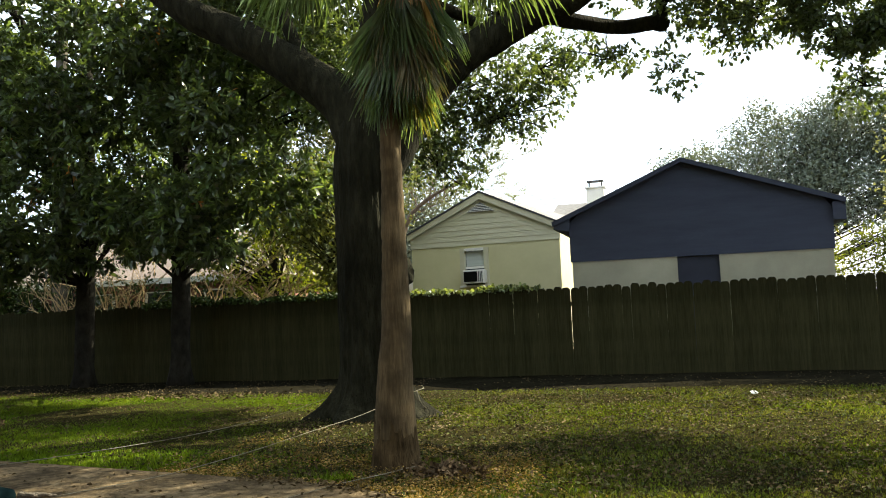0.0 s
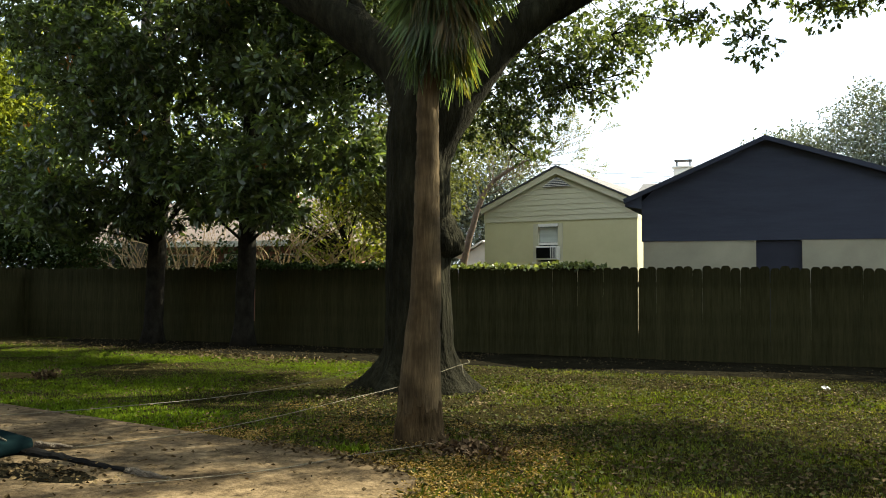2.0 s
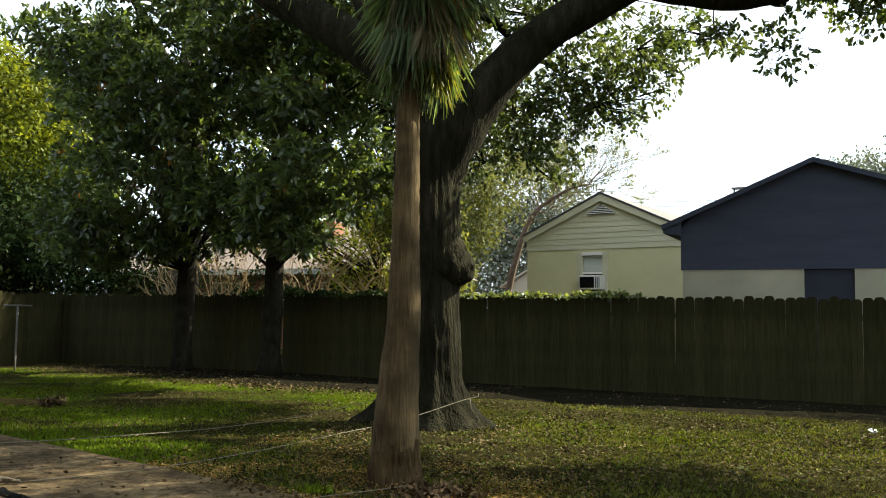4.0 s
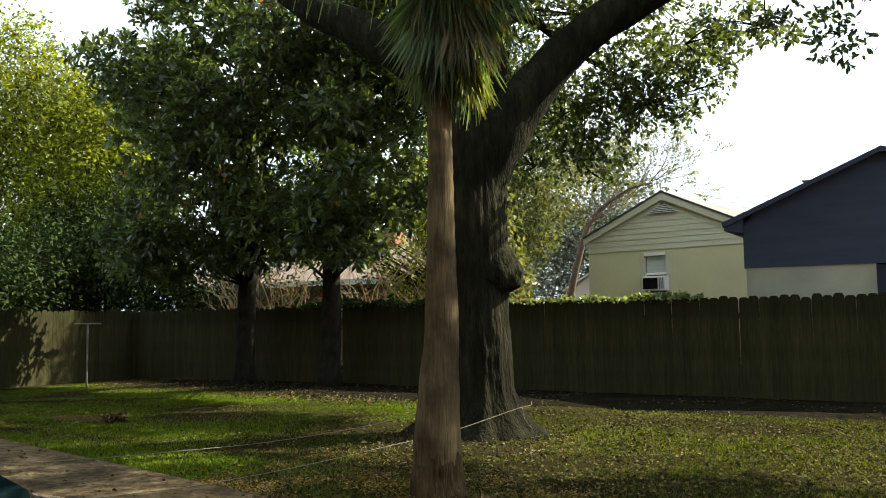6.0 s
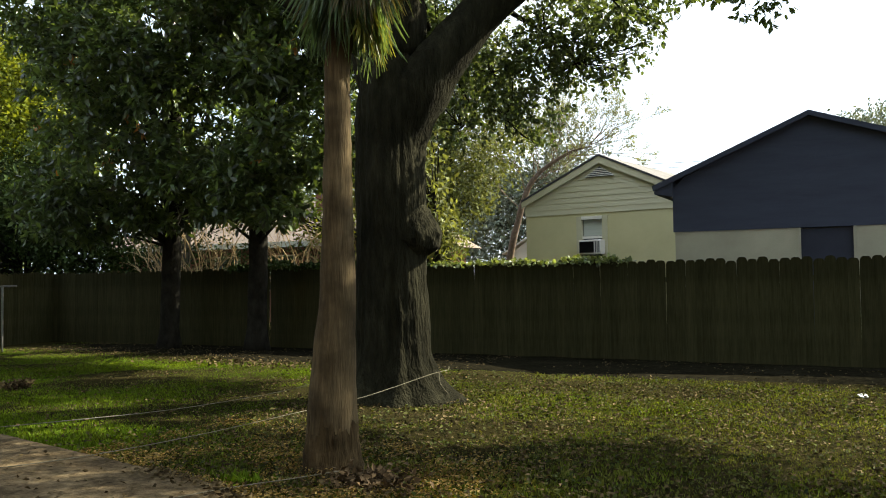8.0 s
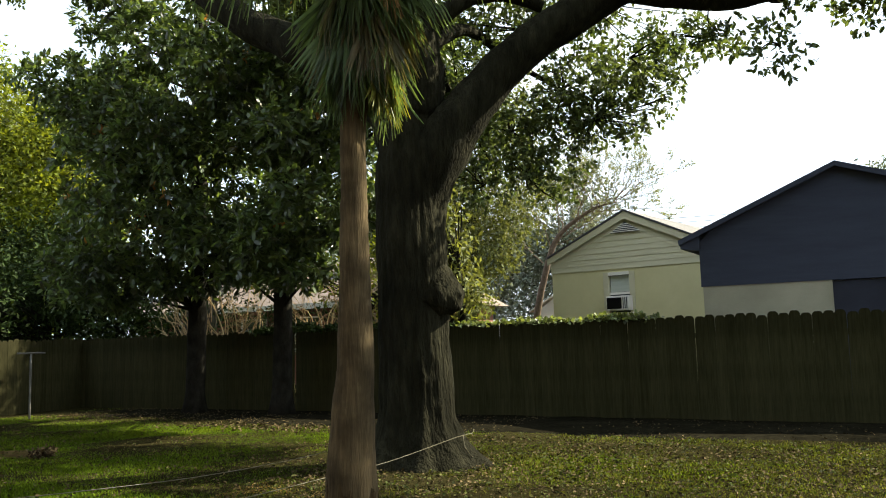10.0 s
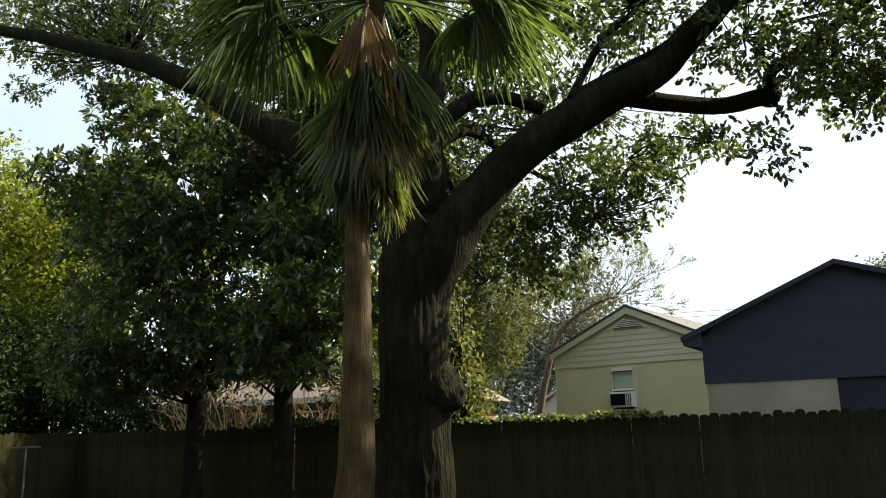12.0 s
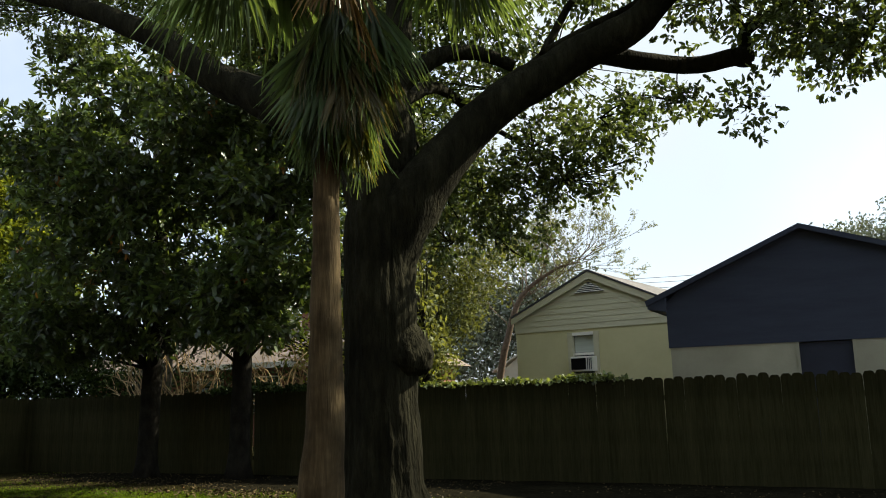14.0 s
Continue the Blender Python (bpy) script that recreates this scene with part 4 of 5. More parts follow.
def neighbour_oak():
    """A second oak that reaches in from the side of the yard."""
    root = tagged(empty("oak_tree", (9.6, 12.2, 0)), "smaller oak reaching over the yard with dark leafy boughs", "tree")
    part("trunk", tube(bmesh.new(), [(9.6, 12.2, -0.1), (9.55, 12.2, 0.4), (9.4, 12.2, 2.4), (9.2, 12.1, 4.2), (9.0, 12.0, 6.4)], [0.34, 0.26, 0.22, 0.18, 0.06], 16, 0.2, 0.1, 2.0, lobes=0.3), M_BARK, root, smooth=True)
    for pts, rad in (([(9.3, 12.1, 4.0), (8.2, 12.0, 4.7), (7.1, 12.0, 5.25), (6.2, 12.0, 5.75), (5.5, 12.0, 6.25), (4.8, 12.0, 6.85)], [0.11, 0.085, 0.065, 0.05, 0.035, 0.012]), ([(9.1, 12.1, 5.2), (8.0, 11.8, 6.4), (7.0, 11.6, 7.2)], [0.09, 0.06, 0.02]), ([(7.1, 12.0, 5.25), (6.4, 11.9, 5.0), (5.9, 11.8, 4.5)], [0.04, 0.028, 0.008])):
        part("limb", tube(bmesh.new(), pts, rad, 10, 0.2, 0.1, 3.0, rough_path=0.05), M_BARK, root, smooth=True)
    lumps = [(6.4, 12.0, 5.5, 0.8, 0.7, 0.5), (5.5, 12.0, 6.3, 0.7, 0.7, 0.5), (5.9, 11.8, 4.7, 0.6, 0.6, 0.5), (7.2, 12.0, 5.0, 0.8, 0.8, 0.7), (8.6, 12.0, 6.2, 0.9, 0.9, 0.8), (5.2, 11.9, 5.4, 0.5, 0.6, 0.45)]
    at, way = in_lumps(clumps(lumps, 6, 0.5, 91), 3000, 0.25, 0.4, 92)
    bm = bmesh.new()
    for p in at[::14]:
        c = Vector(min(lumps, key=lambda q: (q[0] - p[0]) ** 2 + (q[2] - p[2]) ** 2)[:3])
        tube(bm, [c, c.lerp(Vector(p), 0.5) + noise.noise_vector(Vector(p)) * 0.12, p], [0.014, 0.009, 0.004], 4, 0.4)
    part("twig_work", bm, M_BARK, root, kind="stuff")
    a, w = rosettes(at, way, 8, 0.9)
    put("crown", leaf_mesh("crown", a, w, 0.09, 0.047, M_OAK, 0.12, droop=0.3, rounded=True), root, kind="stuff")


neighbour_oak()

# ---- the magnolias ----
def magnolia(base, top, lumps, count, seed, label, big_limb=()):
    root = tagged(empty("magnolia_tree", (*base, 0)), label, "tree")
    b = Vector((*base, 0))
    bm = bmesh.new()
    t = Vector(top)
    mid = b.lerp(t, 0.5) + Vector((0.12, 0, 0))
    tube(bm, [b + Vector((0, 0, -0.1)), b + Vector((0, 0, 0.3)), mid, t], [0.29, 0.21, 0.17, 0.03], 14, 0.3, 0.12, 2.5, lobes=0.25)
    part("trunk", bm, M_BARK_DARK, root, smooth=True)
    if big_limb:
        part("limb", tube(bmesh.new(), big_limb, [0.15, 0.12, 0.09, 0.03], 10, 0.3, 0.12, 2.5), M_BARK_DARK, root, smooth=True)
    at, way = in_lumps(clumps(lumps, 9, 0.40, seed), count, 0.35, 0.35, seed)
    bm = bmesh.new()
    r = random.Random(seed)
    for p in at[::80]:
        z = max(2.2, min(t.z - 0.6, p[2] - r.uniform(0.3, 1.4)))
        k = z / t.z
        limbs_to(bm, [b.lerp(mid, k * 2) if k < 0.5 else mid.lerp(t, k * 2 - 1)], [p], 0.045, 0.008, 5)
    part("bough_work", bm, M_BARK_DARK, root, kind="stuff")
    a, w = rosettes(at, way, 8, 0.75)
    # a few withered leaf whorls among the green
    low = at[(at[:, 1] < 13.4) & (at[:, 2] > 3.5)]
    dead = np.repeat(low[:: max(1, len(low) // 9)], 7, 0)
    put("withered_leaves", leaf_mesh("withered_leaves", dead + rng.normal(0, 0.04, dead.shape), rng.normal(0, 1, dead.shape) + np.array([0, -0.5, -0.4]), 0.17, 0.06, M_WITHERED, 0.2, rounded=True), root, "withered orange-brown leaves", kind="stuff")
    put("crown", leaf_mesh("crown", a, w, 0.190, 0.068, M_MAG, 0.15, 0.15, rounded=True), root, "large glossy dark green leaves", kind="stuff")


magnolia((-9.5, 15.2), (-9.3, 15.0, 11.5), [(-9.6, 14.4, 4.2, 2.4, 2.0, 1.6), (-9.2, 14.0, 6.6, 2.8, 2.2, 2.0), (-10.7, 14.4, 7.1, 1.2, 1.3, 1.0), (-11.3, 14.4, 7.8, 0.7, 0.7, 0.6), (-10.9, 14.2, 8.7, 0.6, 0.6, 0.5), (-8.2, 13.6, 5.0, 2.0, 1.8, 2.0), (-9.8, 14.2, 8.5, 0.9, 0.8, 0.8), (-8.3, 14.2, 8.8, 0.7, 0.8, 0.6), (-11.4, 14.3, 5.4, 1.3, 1.5, 1.9), (-10.2, 14.0, 3.4, 1.7, 1.4, 1.0), (-7.6, 14.2, 7.0, 1.5, 1.4, 1.3), (-7.6, 13.6, 3.5, 1.4, 1.4, 1.0), (-8.8, 14.0, 3.0, 1.4, 1.2, 0.7), (-11.0, 14.4, 3.0, 1.2, 1.2, 0.8), (-11.3, 14.0, 4.1, 0.8, 0.9, 1.1), (-10.6, 13.4, 2.7, 0.9, 0.8, 0.5), (-12.1, 14.0, 2.9, 0.8, 0.7, 0.5), (-11.5, 14.2, 3.5, 0.8, 0.7, 0.6), (-11.8, 13.4, 3.2, 0.7, 0.6, 0.5), (-11.7, 14.3, 9.2, 0.8, 0.7, 0.7), (-12.5, 14.4, 8.2, 0.8, 0.7, 0.7), (-12.6, 14.4, 6.9, 0.8, 0.7, 0.7), (-10.6, 14.3, 9.6, 0.8, 0.7, 0.6)], 6800, 21, "tall southern magnolia with glossy dark leaves beside the fence", [(-9.4, 15.1, 5.2), (-10.2, 14.9, 7.2), (-11.0, 14.7, 8.6), (-11.7, 14.6, 9.6)])
magnolia((-7.2, 15.35), (-6.9, 14.9, 10.5), [(-6.4, 13.6, 4.4, 2.0, 1.9, 1.8), (-5.0, 13.4, 4.2, 1.8, 1.6, 1.7), (-6.0, 13.4, 6.6, 2.4, 1.9, 1.9), (-4.0, 13.9, 4.9, 1.7, 1.5, 1.8), (-6.8, 14.2, 8.3, 0.9, 0.9, 0.7), (-4.6, 13.9, 6.8, 1.7, 1.4, 1.5), (-3.5, 14.3, 3.9, 1.0, 1.0, 0.7), (-5.6, 13.6, 3.2, 1.3, 1.2, 0.8), (-5.2, 14.0, 8.0, 1.0, 1.0, 0.8), (-3.2, 14.4, 6.2, 1.2, 1.1, 1.3), (-6.6, 14.0, 3.0, 1.0, 1.0, 0.6)], 5300, 22, "spreading southern magnolia with glossy leaves and low boughs")


# ---- the palm ----
def leaflet(verts, faces, foot, d, up, length, width, droop):
    """A narrow folded blade that bends down towards its tip."""
    s = d.cross(up).normalized()
    rows = []
    for t, w in ((0, 0.15), (0.30, 0.8), (0.58, 1.0), (0.8, 0.5), (1.0, 0.04)):
        c = foot + d * (length * t) + Vector((0, 0, -1)) * (droop * length * t ** 3)
        i = len(verts)
        verts += [c + s * (width * w / 2) + up * width * 0.2, c, c - s * (width * w / 2) + up * width * 0.2]
        rows.append(i)
    for a, b in zip(rows, rows[1:]):
        faces += [(a, a + 1, b + 1, b), (a + 1, a + 2, b + 2, b + 1)]


def fan_frond(mat, stalk, reach, open_angle, count, droop, seed, tilt=0.0, width=0.034):
    """A fan leaf: stalk along x, the blade's leaflets spread from its end."""
    r = random.Random(seed)
    verts, faces = [], []
    w = 0.016
    ends = []
    for i in range(5):
        t = i / 4
        c = Vector((stalk * t, 0, -0.10 * stalk * t * t))
        ends.append(len(verts))
        verts += [c + Vector((0, w * (1 - 0.4 * t), 0)), c + Vector((0, 0, w)), c + Vector((0, -w * (1 - 0.4 * t), 0)), c + Vector((0, 0, -w * 0.5))]
    for a, b in zip(ends, ends[1:]):
        faces += [(a + k, a + (k + 1) % 4, b + (k + 1) % 4, b + k) for k in range(4)]
    hub = Vector((stalk, 0, -0.10 * stalk))
    for k in range(count):
        a = radians(open_angle) * (2 * k / (count - 1) - 1) + r.uniform(-0.03, 0.03)
        d = Vector((math.cos(a), math.sin(a), 0.16 * math.cos(a * 2) + r.uniform(-0.05, 0.05))).normalized()
        d = Matrix.Rotation(radians(tilt), 3, "Y") @ d
        ln = reach * (0.72 + 0.28 * math.cos(a * 0.8)) * r.uniform(0.9, 1.06)
        leaflet(verts, faces, hub, d, Matrix.Rotation(radians(tilt), 3, "Y") @ Vector((0, 0, 1)), ln * (0.8 if r.random() < 0.12 else 1.0), width, droop * r.uniform(0.5, 1.7))
    return arrays("frond", verts, faces, mat)


def palm():
    root = tagged(empty("palm_tree", (0.575, 7.03, 0)), "slim brown fan palm with a hanging skirt of fronds", "palm")
    bm = bmesh.new()
    tube(bm, [(0.575, 7.03, -0.1), (0.575, 7.03, 0.1), (0.585, 7.04, 0.76), (0.615, 7.05, 1.2), (0.62, 7.05, 1.65), (0.62, 7.05, 2.1), (0.625, 7.05, 2.6), (0.63, 7.05, 3.1), (0.72, 7.05, 3.5), (0.78, 7.05, 4.1), (0.80, 7.05, 5.15)],
         [0.23, 0.205, 0.166, 0.14, 0.124, 0.112, 0.098, 0.098, 0.11, 0.12, 0.06], 22, 0.04, 0.05, 5.0)
    for v in bm.verts:
        if v.co.z > 1.7:
            k = 1 + 0.025 * math.sin(v.co.z * 42 + 0.6 * math.sin(v.co.z * 9))
            v.co.x, v.co.y = 0.65 + (v.co.x - 0.65) * k, 7.05 + (v.co.y - 7.05) * k
    part("trunk", bm, M_PALM, root, "fibrous reddish brown trunk with ring scars", smooth=True)
    bm = tube(bmesh.new(), [(0.575, 7.03, -0.1), (0.575, 7.03, 0.06), (0.578, 7.03, 0.2), (0.58, 7.035, 0.34)], [0.262, 0.225, 0.203, 0.192], 44, 0.03, 0.06, 9.0)
    for v in bm.verts:
        if v.co.z > 0.3:
            v.co.z += 0.34 * noise.noise(Vector((v.co.x * 22, v.co.y * 22, 0)))
            v.co.x, v.co.y = 0.58 + (v.co.x - 0.58) * 0.985, 7.035 + (v.co.y - 7.035) * 0.985
    part("foot", bm, M_PALM_BASE, root, "dark fibrous foot of the trunk", smooth=True)
    r = random.Random(5)
    green = [fan_frond(M_FROND, 1.0, 0.80, 105, 44, 0.36, i, width=0.052) for i in range(4)]
    bowed = [fan_frond(M_FROND, 0.82, 0.72, 95, 44, 0.42, 40 + i, 30, width=0.046) for i in range(3)]
    hung = [fan_frond(M_FROND, 0.50, 0.90, 30 + 4 * (i % 3), 26, 0.10, 10 + i, width=0.038) for i in range(5)]
    old = [fan_frond(M_FROND_OLD, 0.46, 0.80, 24, 22, 0.12, 60 + i, width=0.032) for i in range(3)]
    yellow = [fan_frond(M_FROND_YELLOW, 0.35, 0.6, 50, 22, 0.06, 20, width=0.034)]
    dry = [fan_frond(M_FROND_DRY, 0.26, 0.74, 24, 26, 0.08, 30 + i, width=0.036) for i in range(2)]

    def set_frond(me, at, yaw, pitch, roll, size, label=""):
        """pitch: degrees above the level to which the stalk points."""
        ob = new("frond", me)
        ob.parent = root
        ob.matrix_basis = Matrix.Translation(Vector(at) - Vector(root.location)) @ Matrix.Rotation(radians(yaw), 4, "Z") @ Matrix.Rotation(radians(-pitch), 4, "Y") @ Matrix.Rotation(radians(roll), 4, "X") @ Matrix.Diagonal((size, size, size, 1))
        tagged(ob, label)

    # the hanging skirt
    for k in range(34):
        yaw = k * 137.5
        z = 4.86 - 0.020 * k
        x = 0.79 - 0.004 * k
        set_frond(hung[k % 5], (x + 0.09 * math.cos(radians(yaw)), 7.05 + 0.09 * math.sin(radians(yaw)), z), yaw, -72 - 0.42 * k + r.uniform(-6, 4), r.uniform(-55, 55), r.uniform(0.72, 0.98))
    for k in range(16):
        yaw = k * 137.5 + 60
        set_frond(old[k % 3], (0.75 + 0.08 * math.cos(radians(yaw)), 7.05 + 0.08 * math.sin(radians(yaw)), 4.62 - 0.018 * k), yaw, -78 + r.uniform(-6, 8), r.uniform(-50, 50), r.uniform(0.78, 0.98), "greyish brown withering frond")
    # the spreading crown
    for k in range(16):
        yaw = k * 137.5 + 20
        set_frond(green[k % 4], (0.80, 7.05, 4.95 + 0.02 * k), yaw, 2 + 4.4 * k, r.uniform(-20, 20), r.uniform(0.9, 1.05))
    # lower fronds that hang outwards to either side
    for yaw, pitch, roll in ((32, 4, -25), (14, -8, -15), (200, -6, 20), (216, 0, 15), (186, 4, 10), (250, 4, 0), (318, 6, 0), (232, -12, 10), (350, -4, -10), (160, 6, 0), (60, 8, 0)):
        set_frond(bowed[int(yaw) % 3], (0.80, 7.05, 4.95), yaw, pitch, roll, 1.04)
    # fronds on the sun's side, their sunlight painted as yellow
    for yaw, pitch, z in ((10, -74, 3.70), (32, -68, 3.78), (60, -74, 3.80)):
        set_frond(yellow[0], (0.78, 7.05, z), yaw, pitch, 0, 0.8, "yellow sunlit frond")
    for yaw, pitch, z, k in ((304, -74, 4.98, 1), (20, -76, 4.72, 0)):
        set_frond(dry[k], (0.89, 6.80, z), yaw, pitch, 0, 1.05, "dead tan frond")


palm()


# ---- trees and shrubs beyond the fence ----
def leafy_tree(name, base, height, lumps, count, leaf, mat, seed, label, per=5, trunk_r=0.15, bark=None, droop=0.2):
    root = tagged(empty(name, (*base, 0)), label, "tree" if "tree" in name else "shrub")
    b, t = Vector((*base, 0)), Vector((base[0] + 0.3, base[1], height * 0.8))
    bm = bmesh.new()
    tube(bm, [b + Vector((0, 0, -0.1)), b.lerp(t, 0.5) + Vector((0.15, 0.1, 0)), t], [trunk_r, trunk_r * 0.7, trunk_r * 0.15], 9, 0.5, 0.1)
    part("trunk", bm, bark or M_BARK_DARK, root, smooth=True)
    at, way = in_lumps(lumps, count, 0.25, 0.45, seed)
    bm = bmesh.new()
    for p in at[:: max(12, len(at) // 70)]:
        limbs_to(bm, [b.lerp(t, min(0.95, max(0.25, (p[2] - 0.6) / max(t.z, 1) * 0.8)))], [p], max(0.012, trunk_r * 0.14), 0.005, 5)
    part("bough_work", bm, bark or M_BARK_DARK, root, kind="stuff")
    a, w = rosettes(at, way, per, 0.9)
    a = a + rng.normal(0, leaf * 0.8, a.shape)
    put("crown", leaf_mesh("crown", a, w, leaf, leaf * 0.5, mat, droop=droop), root, kind="stuff")


# an added tree, behind the viewpoint and unseen, that cuts the sky light
leafy_tree("tree", (7.5, -3.0), 10, [(7, -3, 9, 4, 4, 2.5), (2, -3, 9.5, 4, 4, 2.5), (-4, -3, 9, 4, 4, 2.5), (-9, -1, 8.5, 4, 4, 2.5), (11, 1, 8.5, 3.5, 4, 2.5), (4, -4, 6.5, 4, 2, 1.6), (-5, -4, 6.5, 5, 2, 1.6)], 7000, 0.22, M_OAK, 45, "broad unseen tree added to block the sky over the patio", per=6, trunk_r=0.3)
leafy_tree("tree", (-20, 19.5), 11, [(-20.5, 19.5, 5.5, 3.0, 2.5, 2.5), (-23.5, 19.5, 8.6, 3.4, 2.4, 2.6), (-20.0, 19.2, 7.9, 2.4, 2, 2.0), (-25, 19, 6.0, 3.4, 2.5, 3.4), (-18.4, 18.6, 5.6, 1.6, 1.6, 1.8), (-28, 19, 8, 3.0, 2.5, 4.0), (-24, 19, 3.0, 5.0, 2.0, 2.0), (-18.5, 18.6, 4.0, 2.0, 1.6, 1.8), (-22, 20, 6.5, 4.0, 1.5, 3.5), (-18.6, 19.5, 6.6, 1.6, 1.4, 1.6), (-26.5, 19.5, 11.6, 2.2, 1.6, 2.0), (-23.5, 19.5, 9.8, 1.9, 1.6, 1.2), (-21.5, 19.3, 8.8, 1.3, 1.3, 1.0)], 19000, 0.20, M_LIME, 31, "sunlit yellow-green tree beyond the side fence")
leafy_tree("shrub", (-16.5, 16.5), 4, [(-16.6, 16.8, 3.2, 2.0, 1.5, 1.6), (-17.8, 15.0, 2.8, 2.2, 1.6, 1.5), (-15.4, 17.4, 2.4, 1.6, 1.2, 1.2), (-16.0, 13.0, 2.4, 1.4, 2.0, 1.0), (-18.5, 17.5, 4.4, 1.6, 1.4, 1.4), (-16.5, 10.0, 2.6, 1.4, 2.4, 1.2), (-15.0, 18.2, 1.8, 1.6, 0.9, 1.0), (-19.5, 16.5, 2.4, 2.4, 1.4, 1.6), (-22, 15, 2.6, 2.4, 1.8, 1.8)], 12000, 0.16, M_SHADED_LEAF, 32, "tangled shrub beyond the side fence, shade in its dark leaf colour")
leafy_tree("shrub", (-13.0, 18.6), 3, [(-13.0, 18.4, 2.0, 1.9, 1.0, 0.9), (-11.4, 19.6, 1.9, 1.4, 1.0, 0.9), (-15.0, 19.2, 2.6, 1.8, 1.0, 1.4), (-9.0, 19.8, 1.8, 1.6, 1.0, 0.8), (-14.0, 20.5, 3.6, 2.0, 1.0, 1.2)], 1700, 0.13, M_SHADED_LEAF, 33, "green shrub behind the back fence, shade in its dark leaf colour")
# the lumps at y 17.8 are added to shade the magnolia trunks
leafy_tree("shrub", (-7.0, 19.0), 3, [(-7.4, 19.0, 2.3, 0.9, 0.8, 0.9), (-5.6, 19.2, 2.2, 1.1, 0.9, 0.8), (-8.4, 18.8, 3.0, 0.6, 0.6, 0.8), (-6.9, 17.9, 4.6, 0.7, 0.6, 0.8), (-9.7, 17.8, 3.3, 0.9, 0.4, 0.5), (-6.3, 17.8, 3.4, 0.8, 0.4, 0.6)], 1700, 0.13, M_LIME, 40, "yellowing shrub with upright stems behind the fence")
# the last lump, mostly hidden, is added to shade a magnolia trunk
leafy_tree("shrub", (-4.5, 17.6), 4, [(-4.6, 17.6, 3.0, 0.8, 0.7, 1.0), (-5.2, 17.8, 3.7, 0.8, 0.7, 0.7), (-4.2, 17.6, 2.3, 0.7, 0.6, 0.5), (-4.9, 17.7, 4.4, 0.7, 0.7, 0.7)], 1250, 0.15, M_OLIVE_LEAF, 42, "sunlit broad-leaved shrub beside the oak")
leafy_tree("tree", (-6.4, 22.0), 9, [(-6.8, 22.0, 4.0, 1.9, 1.2, 1.9), (-5.6, 22.2, 5.6, 1.9, 1.2, 1.7), (-5.3, 21.6, 3.8, 0.7, 0.7, 0.9), (-7.6, 22.4, 6.4, 1.8, 1.2, 1.9), (-5.8, 22.4, 7.4, 1.8, 1.2, 1.4), (-8.4, 22.4, 4.0, 1.4, 1.0, 1.6)], 8200, 0.12, M_OLIVE_LEAF, 34, "young olive-green tree behind the fence", trunk_r=0.07)
# lumps near y 21.5 are hidden ones, added to shade the side fence
leafy_tree("tree", (-9.0, 22.5), 11, [(-9.6, 22.5, 9.8, 2.4, 1.5, 1.3), (-7.4, 22.5, 9.4, 2.0, 1.5, 1.2), (-12.2, 22.0, 9.4, 2.0, 1.5, 1.3), (-7.8, 21.5, 7.4, 1.0, 1.0, 0.9), (-7.6, 21.5, 8.6, 1.3, 1.2, 1.2), (-8.7, 21.5, 7.8, 0.8, 0.9, 0.7), (-8.2, 21.6, 8.6, 1.0, 0.9, 0.8), (-11.8, 22, 5.2, 1.6, 1.2, 1.4), (-12.5, 22, 6.4, 2.0, 1.2, 1.8), (-8.6, 22, 5.2, 1.6, 1.0, 1.2)], 7500, 0.17, M_SHADED_LEAF, 44, "dark green tree behind the magnolias, with hidden lumps added for shade", trunk_r=0.12)
leafy_tree("tree", (9.5, 42), 11, [(8.0, 41, 8.0, 3.0, 2.5, 2.0), (11.5, 41, 8.6, 3.2, 2.5, 2.2), (14.5, 41, 8.0, 3.0, 2.5, 2.6), (10, 40, 5.8, 4.0, 2.5, 1.6), (4.0, 43, 7.6, 1.9, 1.8, 1.2), (15, 39, 5.0, 3, 2.5, 2.5)], 17000, 0.20, M_FAR_LEAF, 36, "tall tree far behind the outbuilding, haze in its grey-green colour", trunk_r=0.3)
# the lumps beyond x 12 are out of view, added to shade the lawn
leafy_tree("tree", (10.5, 24), 6, [(9.8, 24, 4.6, 1.6, 1.4, 1.7), (11.5, 24.5, 5.2, 1.8, 1.4, 1.8), (10.0, 23, 2.9, 1.5, 1.2, 1.0), (13.6, 22.5, 8.5, 2.2, 2.0, 2.2), (15.0, 24.5, 10.4, 2.4, 2.0, 2.0), (12.8, 20.2, 7.0, 1.7, 1.6, 1.6), (14.5, 21.0, 6.4, 2.0, 1.8, 2.0)], 10500, 0.13, M_GREY_LEAF, 37, "olive-green tree beside the outbuilding, with unseen lumps added for shade", trunk_r=0.12)
leafy_tree("shrub", (9.2, 22), 3, [(7.6, 22, 2.2, 1.0, 0.9, 0.9), (8.9, 22, 2.4, 1.2, 0.9, 0.9), (10.4, 22, 2.6, 1.2, 0.9, 1.0), (12, 22, 2.4, 1.2, 0.9, 1.2), (6.9, 27, 2.2, 1.0, 1, 1.4)], 2600, 0.12, M_LIME, 38, "bright yellow-green shrub behind the fence", trunk_r=0.04)
